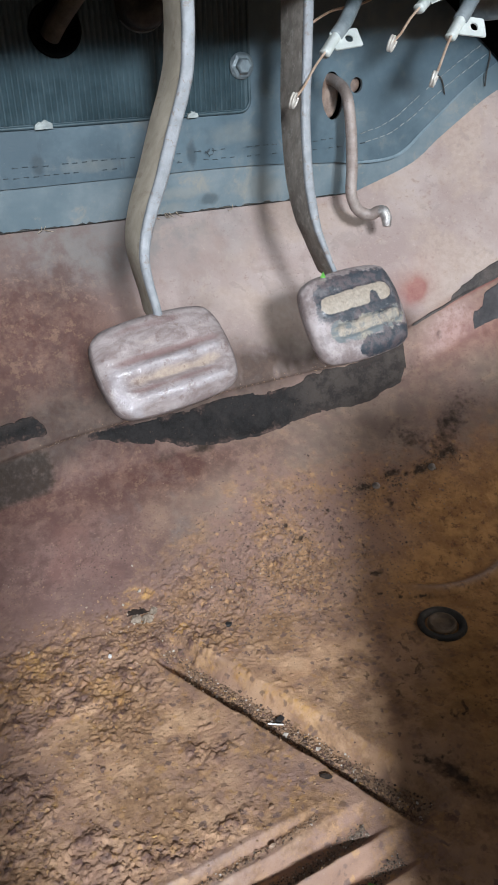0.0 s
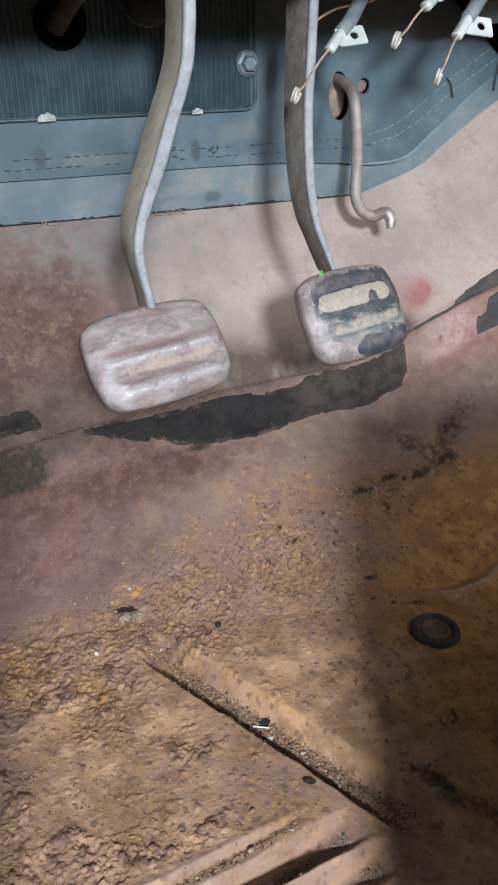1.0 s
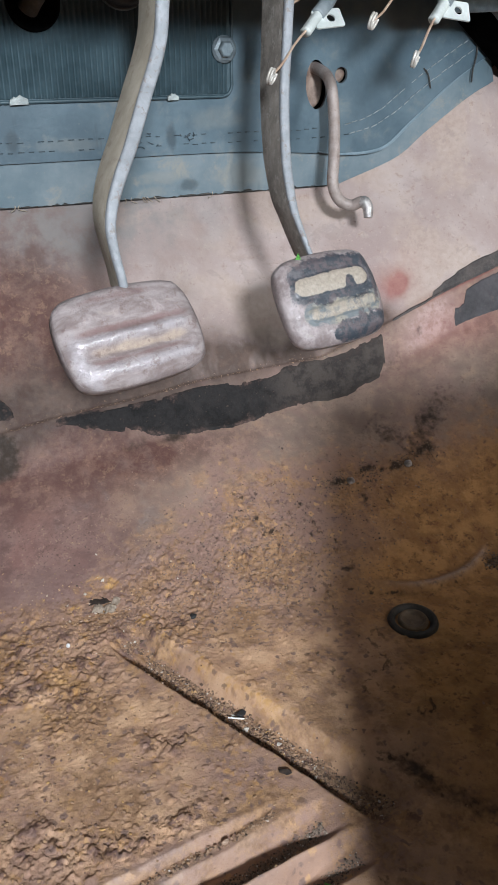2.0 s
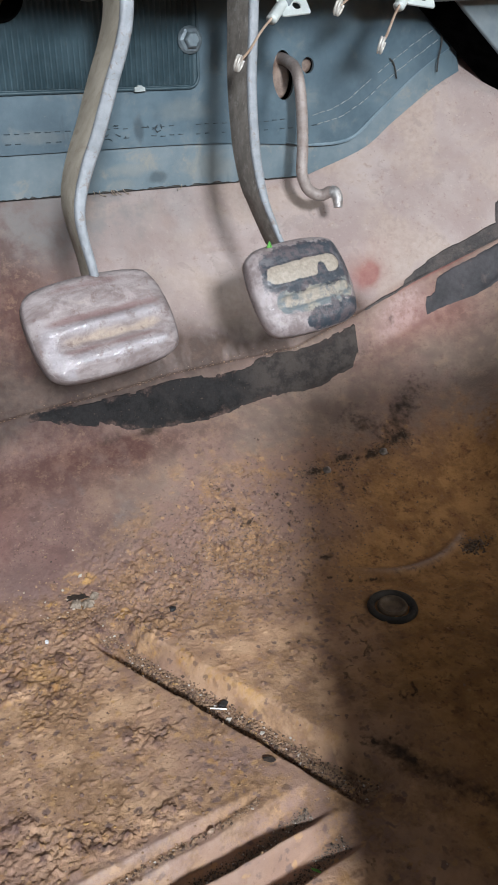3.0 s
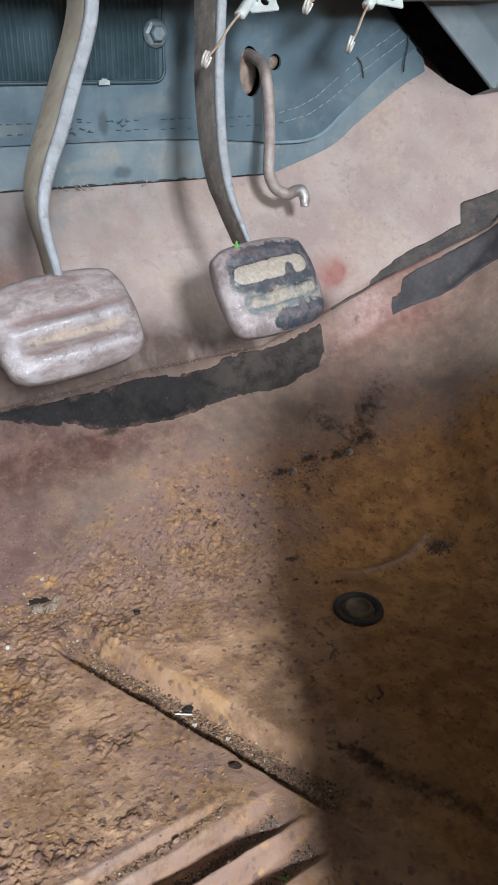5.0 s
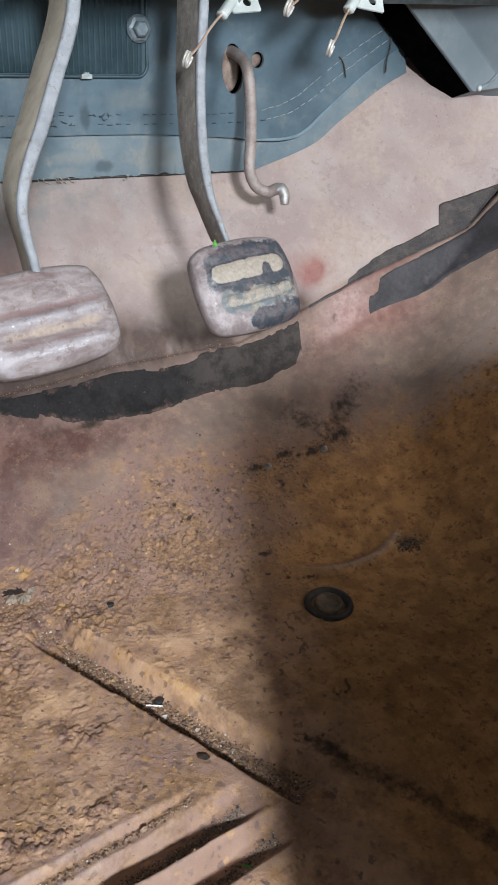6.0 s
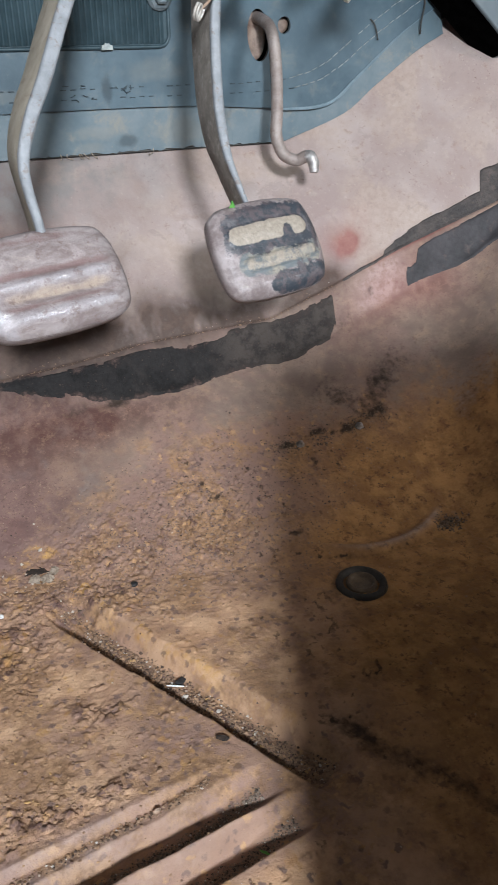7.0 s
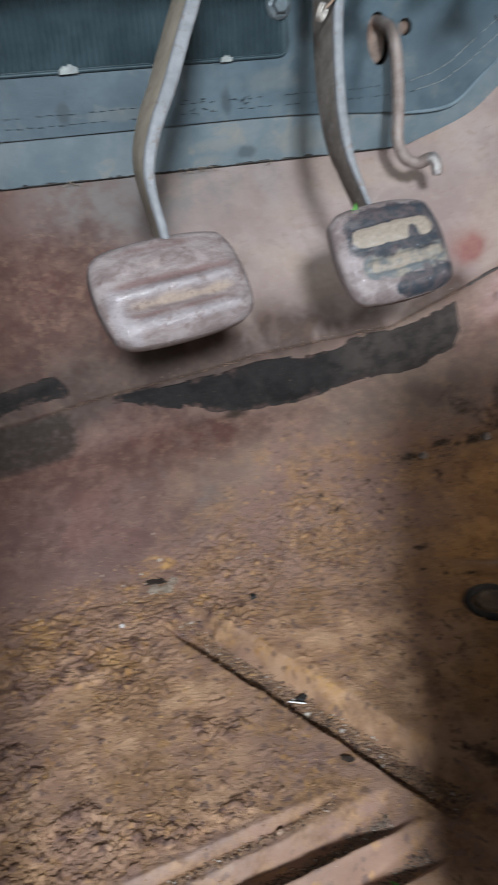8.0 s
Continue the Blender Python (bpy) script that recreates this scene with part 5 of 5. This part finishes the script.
# ---------------------------------------------------------------- seam sealer
def sealer(label, xs, y_low, y_high, thick, seed, rag=1.0, mat=None):
    """A ragged strip of sealer lying on the seam, between two edges given at some places along it."""
    x = np.arange(xs[0], xs[-1], 0.0008)
    lo, hi = np.interp(x, xs, y_low), np.interp(x, xs, y_high)
    fray = lambda s: rag * (0.0026 * value_noise(x, x * 0 + s, 0.024, seed, 5, 0.68) + 0.0005 * np.sign(value_noise(x, x * 0 + 2 * s, 0.022, seed + 9, 3)))
    lo, hi = lo + fray(0.3), np.maximum(hi + 0.6 * fray(0.7), lo + fray(0.3) + 0.0006)
    rows = np.linspace(0, 1, 15)
    y = lo[:, None] + (hi - lo)[:, None] * rows[None]
    xx = np.repeat(x[:, None], len(rows), 1)
    body = np.minimum(1, np.minimum(rows, 1 - rows) * 14)[None] * np.minimum(1, np.minimum(x - x[0], x[-1] - x) / 0.002)[:, None]
    z = pan_height(xx, y) + (thick + 0.0011 * value_noise(xx, y, 0.014, seed + 3, 4)) * body - 0.0012 * (1 - body)
    me = bpy.data.meshes.new("seam_sealer")
    n, k = y.shape
    idx = np.arange(n * k).reshape(n, k)
    faces = np.stack([idx[:-1, :-1], idx[1:, :-1], idx[1:, 1:], idx[:-1, 1:]], -1).reshape(-1, 4)
    me.from_pydata(np.stack([xx, y, z], -1).reshape(-1, 3).tolist(), [], faces.tolist())
    me.shade_smooth()
    inner = np.minimum(rows, 1 - rows)[None] * 2 * np.minimum(1, np.minimum(x - x[0], x[-1] - x) / 0.02)[:, None]
    me.attributes.new("inner", "FLOAT", "POINT").data.foreach_set("value", inner.ravel().astype(np.float32))
    me.attributes.new("end", "FLOAT", "POINT").data.foreach_set("value", step(xx + 0.006 * value_noise(xx, y, 0.02, 19, 3), 0.268, 0.300).ravel().astype(np.float32))
    me.materials.append(mat or M_SEAL)
    return tagged(new("seam_sealer", me), label, "sealer", "seam sealer strips", "structure")


sealer("cracked black sealer along the foot of the toe board", [0.103, 0.114, 0.130, 0.151, 0.175, 0.207, 0.240, 0.262, 0.278, 0.311, 0.345, 0.376, 0.387], [0.5568, 0.5560, 0.5540, 0.5508, 0.5462, 0.5418, 0.5365, 0.5385, 0.5420, 0.5450, 0.5395, 0.5410, 0.5490], [0.5571, 0.5574, 0.5575, 0.5575, 0.5570, 0.5566, 0.5566, 0.5567, 0.5570, 0.5588, 0.5575, 0.5570, 0.5560], 0.0014, 11)
sealer("broken black sealer scrap on the toe board", [-0.02, 0.045, 0.066, 0.076], [0.564, 0.5645, 0.5645, 0.5645], [0.572, 0.5735, 0.572, 0.566], 0.0028, 12)
sealer("grey-brown sealer peeling along the toe board seam", [0.396, 0.42, 0.436, 0.4385, 0.446, 0.4485, 0.461, 0.464, 0.479, 0.505, 0.536, 0.541, 0.60, 0.66], [0.5590, 0.5590, 0.5592, 0.5592, 0.5594, 0.5594, 0.5596, 0.5598, 0.56, 0.56, 0.56, 0.56, 0.56, 0.56], [0.5598, 0.5606, 0.5612, 0.5632, 0.5640, 0.5652, 0.5662, 0.5678, 0.5684, 0.5678, 0.5690, 0.5790, 0.5745, 0.572], 0.0013, 14, 0.32, M_SEALBROWN)
sealer("smooth dark grey sealer on the tunnel flank", [0.4520, 0.4535, 0.4550, 0.4640, 0.4655, 0.4675, 0.476, 0.495, 0.531, 0.562, 0.61, 0.66], [0.5462, 0.5455, 0.5455, 0.5452, 0.5450, 0.5448, 0.5445, 0.5434, 0.5362, 0.516, 0.502, 0.50], [0.5470, 0.5500, 0.5520, 0.5526, 0.5545, 0.5566, 0.5574, 0.5577, 0.5578, 0.5578, 0.556, 0.556], 0.0009, 15, 0.5, M_SEALGREY)


# ---------------------------------------------------------------- small things on the floor
plug = tagged(empty("drain_plug", (0.2944, 0.3440, 0.0)), "round black rubber drain plug in the rusty floor", "drain plug")
z = ground(0.2944, 0.3440)
held(part("rim", lathe([(0.0104, -0.001), (0.0118, 0.0004), (0.0132, 0.0028), (0.0150, 0.0036), (0.0164, 0.0026), (0.0172, 0.0), (0.0172, -0.003)], 40, pose(0.2944, 0.3440, z)), M_RUBBER, None, "raised black rubber rim"), plug)
held(part("top", lathe([(0.0, 0.0006), (0.0062, 0.0007), (0.0072, 0.0014), (0.0082, 0.0030), (0.0094, 0.0032), (0.0102, 0.0016), (0.0105, -0.002)], 36, pose(0.2944, 0.3440, z)), M_PLUGTOP, None, "rust-stained plug top"), plug)

M_SCREW = plain("dirty_pale_screw", (0.26, 0.235, 0.22), (0.40, 0.375, 0.36), 300, (0.3, 0.5), 0.4, 0.0002, (0.14, 0.09, 0.06), 0.6)
for x, y, tilt, mat, label in ((0.3142, 0.4711, 22, M_TIP, "bright worn screw head on the ramp"), (0.3654, 0.4697, 24, M_SCREW, "dull dirty screw head on the ramp")):
    bm = lathe([(0.0, 0.0038), (0.0012, 0.0034), (0.0021, 0.0022), (0.0023, 0.0008), (0.0033, 0.0004), (0.0036, -0.002)], 14, pose(x, y, ground(x, y), tilt))
    tagged(part("screw", bm, mat), label, "screw", "ramp screws")

leaf = bmesh.new()
for tri in (((-0.0028, 0, 0), (0.0030, 0.0005, 0.0), (0.0004, 0.0008, 0.0062)), ((0.0030, 0.0005, 0), (0.0036, 0.002, 0.0005), (0.0004, 0.0008, 0.0062))):
    leaf.faces.new([leaf.verts.new(v) for v in tri])
bmesh.ops.solidify(leaf, geom=leaf.faces[:], thickness=0.0004)
leaf.transform(pose(0.2462, 0.4385, 0.2275) @ Matrix.Scale(0.72, 4))
tagged(part("leaf_scrap", leaf, M_LEAF, smooth=False), "small bright green leaf scrap on the brake pad", "leaf")


def chip(x, y, l, w, h, turn, mat, name, label, category):
    """A small broken plate with an uneven outline."""
    rnd = random.Random(int(x * 1e5 + y * 1e4))
    bm = bmesh.new()
    k = 9
    radii = [rnd.uniform(0.6, 1.1) for _ in range(k)]
    rings = []
    for s, z in ((1.0, -0.5), (1.0, 0.25), (0.72, 0.5)):
        rings.append([bm.verts.new((l / 2 * r * s * math.cos(6.2832 * j / k), w / 2 * r * s * math.sin(6.2832 * j / k), h * (z + rnd.uniform(-0.15, 0.15)))) for j, r in enumerate(radii)])
    for a, b in zip(rings, rings[1:]):
        for j in range(k):
            bm.faces.new((a[j], a[(j + 1) % k], b[(j + 1) % k], b[j]))
    bm.faces.new(rings[-1])
    bm.faces.new(rings[0][::-1])
    bm.transform(pose(x, y, ground(x, y) + h * 0.45 + 0.0010, 8, 6, turn))
    return tagged(part(name, bm, mat, smooth=False), label, category)


sliver = box_bm((0.0098, 0.0008, 0.0007), pose(0.1558, 0.3165, ground(0.1558, 0.3165) + 0.0030, 0, 4, -24), 0.0002, 1)
tagged(part("metal_sliver", sliver, M_SCRAP, smooth=False), "thin bright metal sliver lying in the groove", "metal scrap")
chip(0.1605, 0.3205, 0.0075, 0.0050, 0.0012, 30, M_DARK, "dark_flake", "dark bent metal flake lying in the groove", "metal scrap")
chip(0.1590, 0.2030, 0.0060, 0.0014, 0.0008, -45, M_LEAF, "leaf_scrap", "green leaf sliver lying in the groove", "leaf")


def ragged(x, y, l, w, h, turn, seed, mat, name, label, category, lump):
    """A small broken-edged body with an uneven outline and a lumpy top."""
    rnd = random.Random(seed)
    bm = bmesh.new()
    k, rings = 22, []
    radii = [0.55 + 0.5 * abs(noise.noise(Vector((3.1 * math.cos(6.2832 * j / k), 3.1 * math.sin(6.2832 * j / k), seed)))) * 2 for j in range(k)]
    for s, up in ((1.05, -0.6), (1.0, 0.0), (0.75, 0.7), (0.4, 1.0)):
        jag = [r * s * rnd.uniform(0.82, 1.15) for r in radii]
        rings.append([bm.verts.new((l / 2 * r * math.cos(6.2832 * j / k), w / 2 * r * math.sin(6.2832 * j / k), h * up + lump * s * rnd.uniform(-1, 1) * (up > 0))) for j, r in enumerate(jag)])
    for p, q in zip(rings, rings[1:]):
        for j in range(k):
            bm.faces.new((p[j], p[(j + 1) % k], q[(j + 1) % k], q[j]))
    bm.faces.new(rings[-1])
    bm.transform(pose(x, y, ground(x, y) + 0.0008, 0, 0, turn))
    return tagged(part(name, bm, mat, smooth=False), label, category)


M_TEAR = plain("rusted_through_edge", (0.012, 0.008, 0.006), (0.045, 0.026, 0.016), 300, (0.8, 0.95), 0, 0.0003)
for bx, by, bl, bw, turn, seed in ((0.1010, 0.4348, 0.0105, 0.0085, -20, 5), (0.1085, 0.4325, 0.0120, 0.0090, 15, 8), (0.1140, 0.4365, 0.0080, 0.0060, 50, 12)):
    ragged(bx, by, bl, bw, 0.0024, turn, seed, M_BLISTER, "rust_blister", "pale lifted rust blister beside a torn hole", "rust flake", 0.0006)
ragged(0.1030, 0.4405, 0.0200, 0.0110, 0.0004, -10, 21, M_TEAR, "torn_hole", "dark torn rust hole in the floor", "rust hole", 0.0002)
chip(0.0751, 0.4069, 0.0026, 0.0024, 0.0020, 0, M_SCRAP, "white_grain", "tiny white grain on the rusty floor", "grain")
chip(0.1588, 0.4036, 0.0050, 0.0042, 0.0018, 20, M_DARK, "dark_flake", "small black flake lying on the rusty floor", "metal scrap")
chip(0.1630, 0.2628, 0.0075, 0.0040, 0.0012, -25, M_TEAR, "rust_flake", "dark curled rust flake beside the groove", "rust flake")
chip(0.1195, 0.2385, 0.0045, 0.0025, 0.0018, 10, M_WIRE, "orange_crumb", "small orange rust crumb beside the groove", "grain")


def grit_patch(name, places, size, label, mat, seed):
    """Loose broken grains, each a rough lump of its own, that nobody could count."""
    rnd = random.Random(seed)
    verts, faces = [], []
    for x, y in places:
        r = size * (0.25 + 0.85 * rnd.random() ** 2.2) * (1.7 if rnd.random() > 0.95 else 1.0)
        z = ground_many[(x, y)] + r * 0.3
        base = len(verts)
        m = Euler((rnd.uniform(0, 6), rnd.uniform(0, 6), rnd.uniform(0, 6))).to_matrix()
        for v in ((1, 0, 0), (-1, 0, 0), (0, 1, 0), (0, -1, 0), (0, 0, 1), (0, 0, -1)):
            q = m @ (Vector(v) * r * rnd.uniform(0.6, 1.1))
            verts.append((x + q.x, y + q.y, z + q.z * 0.75))
        for a, b, c in ((0, 2, 4), (2, 1, 4), (1, 3, 4), (3, 0, 4), (2, 0, 5), (1, 2, 5), (3, 1, 5), (0, 3, 5)):
            faces.append((base + a, base + b, base + c))
    me = bpy.data.meshes.new(name)
    me.from_pydata(verts, [], faces)
    me.materials.append(mat)
    return tagged(new(name, me), label, "grit", kind="stuff")


def spread(n, seed, place):
    rnd = random.Random(seed)
    out = [place(rnd) for _ in range(n)]
    a = np.array(out)
    for p, z in zip(out, pan_height(a[:, 0], a[:, 1])):
        ground_many[p] = float(z)
    return out


ground_many = {}


def along_groove(a, b, w):
    d = np.array(b) - a
    n = np.hypot(*d)
    nx, ny = -d[1] / n, d[0] / n

    def place(rnd):
        t, v = rnd.uniform(0.02, 0.93), min(0.56, abs(rnd.gauss(0.30, 0.12))) * w + 0.0008
        return (a[0] + d[0] * t + nx * v, a[1] + d[1] * t + ny * v)
    return place


grit_patch("groove_grit", spread(5600, 5, along_groove(GROOVES[0][0], GROOVES[0][1], 0.031)), 0.0012, "brown and grey grit lying in the diagonal groove", M_GRITBED, 5)
grit_patch("groove_grit", spread(3200, 6, along_groove(*((0.03, 0.2052), GROOVES[2][1], 0.017))), 0.0008, "pale grit along the floor groove", M_GRITPALE, 6)
grit_patch("groove_grit", spread(2600, 7, along_groove(*((0.03, 0.182), GROOVES[3][1], 0.017))), 0.0008, "pale grit along the floor groove", M_GRITPALE, 7)
grit_patch("groove_grit", spread(600, 8, along_groove(*((0.03, 0.2246), GROOVES[1][1], 0.009))), 0.0010, "brown grit along the shallow floor groove", M_GRITBED, 8)
grit_patch("floor_grit", spread(4500, 9, lambda r: (r.uniform(-0.05, 0.21) + 0.06 * r.random() ** 3, r.uniform(0.14, 0.50))), 0.00052, "fine rust grit scattered on the floor", M_GRIT, 9)
grit_patch("floor_grit", spread(900, 10, lambda r: (r.gauss(0.10, 0.03), r.gauss(0.425, 0.018))), 0.0013, "coarse rust crumbs round the torn hole", M_GRIT, 10)
grit_patch("floor_grit", spread(420, 11, lambda r: (r.gauss(0.388, 0.006), r.gauss(0.3775, 0.0035))), 0.0012, "dark dirt lump on the floor pressing", M_GRITDARK, 11)


def flake_patch(name, places, size, label, seed, tilt=9, mat=None):
    """Loose rust scale: thin broken plates that lie at all angles."""
    rnd = random.Random(seed)
    verts, faces = [], []
    for x, y in places:
        r, k = size * rnd.uniform(0.4, 1.0) * (1.6 if rnd.random() > 0.95 else 1.0), rnd.randint(5, 7)
        h = r * rnd.uniform(0.16, 0.36)
        m = Euler((radians(rnd.gauss(0, tilt)), radians(rnd.gauss(0, tilt)), rnd.uniform(0, 6.3))).to_matrix()
        z = ground_many[(x, y)] + 0.0005 + r * 0.14
        base = len(verts)
        radii = [r * rnd.uniform(0.55, 1.1) for _ in range(k)]
        for s, up in ((1.0, -h), (1.0, h * 0.3), (0.62, h)):
            for j in range(k):
                a = 2 * math.pi * j / k
                q = m @ Vector((math.cos(a) * radii[j] * s, math.sin(a) * radii[j] * s * 0.8, up))
                verts.append((x + q.x, y + q.y, z + q.z))
        for lv in (0, k):
            for j in range(k):
                faces.append((base + lv + j, base + lv + (j + 1) % k, base + lv + k + (j + 1) % k, base + lv + k + j))
        faces.append(tuple(base + 2 * k + j for j in range(k)))
    me = bpy.data.meshes.new(name)
    me.from_pydata(verts, [], faces)
    me.materials.append(mat or M_FLAKE)
    return tagged(new(name, me), label, "rust scale", kind="stuff")


def heavy_place(r):
    """More scale towards the door side and along the foot of the ramp."""
    while True:
        x, y = r.uniform(-0.06, 0.36), r.uniform(0.15, 0.455)
        w = (0.10 if x < 0.21 else 0.012) + 0.9 * max(0.0, min(1.0, (0.17 - x) / 0.13)) + 0.8 * math.exp(-((x - 0.10) / 0.05) ** 2 - ((y - 0.42) / 0.03) ** 2)
        w *= 0.35 + 0.65 * (noise.noise(Vector((x * 22, y * 22, 3.3))) > -0.08)
        if r.random() < w:
            return (x, y)


M_FLAKE = grit_material("rust_scale", (0.17, 0.100, 0.078), (0.34, 0.205, 0.115), (0.44, 0.26, 0.10))
M_RAMPSCALE = grit_material("mauve_rust_scale", (0.115, 0.072, 0.060), (0.235, 0.155, 0.118), (0.33, 0.225, 0.15))
flake_patch("rust_scale", spread(2200, 21, heavy_place), 0.0012, "thick flaking rust scale on the floor", 21)
grit_patch("floor_grit", spread(1500, 26, lambda r: (r.gauss(0.21, 0.055), r.gauss(0.44, 0.028))), 0.0008, "dark rust crumbs where the floor meets the ramp", M_GRITDARK, 26)
grit_patch("ramp_dirt", spread(1300, 27, lambda r: (r.gauss(0.285, 0.05), r.gauss(0.452, 0.026))), 0.00085, "dark dirt crumbs scattered over the rusty pressing", M_GRITDARK, 27)
flake_patch("rust_scale", spread(2000, 22, lambda r: (r.gauss(0.20, 0.045), r.gauss(0.435, 0.03))), 0.0010, "fine rust scale where the floor meets the ramp", 22, 9, M_RAMPSCALE)
grit_patch("seam_grit", spread(700, 23, lambda r: (r.uniform(0.06, 0.39), 0.5585 + abs(r.gauss(0, 0.0022)))), 0.0007, "brown crumbs lying along the toe board seam", M_GRITBED, 23)
grit_patch("ramp_dirt", spread(700, 24, lambda r: (0.333 + r.choice((-0.034, -0.026, 0.002, 0.03, 0.05)) + r.gauss(0, 0.006), r.gauss(0.472, 0.0045))), 0.0010, "dark dirt crumbs round the ramp screws", M_GRITDARK, 24)
flake_patch("rust_scale", spread(420, 25, along_groove(*GROOVES[0][:3])), 0.0013, "broken rust scale lying in the diagonal groove", 25, 30)
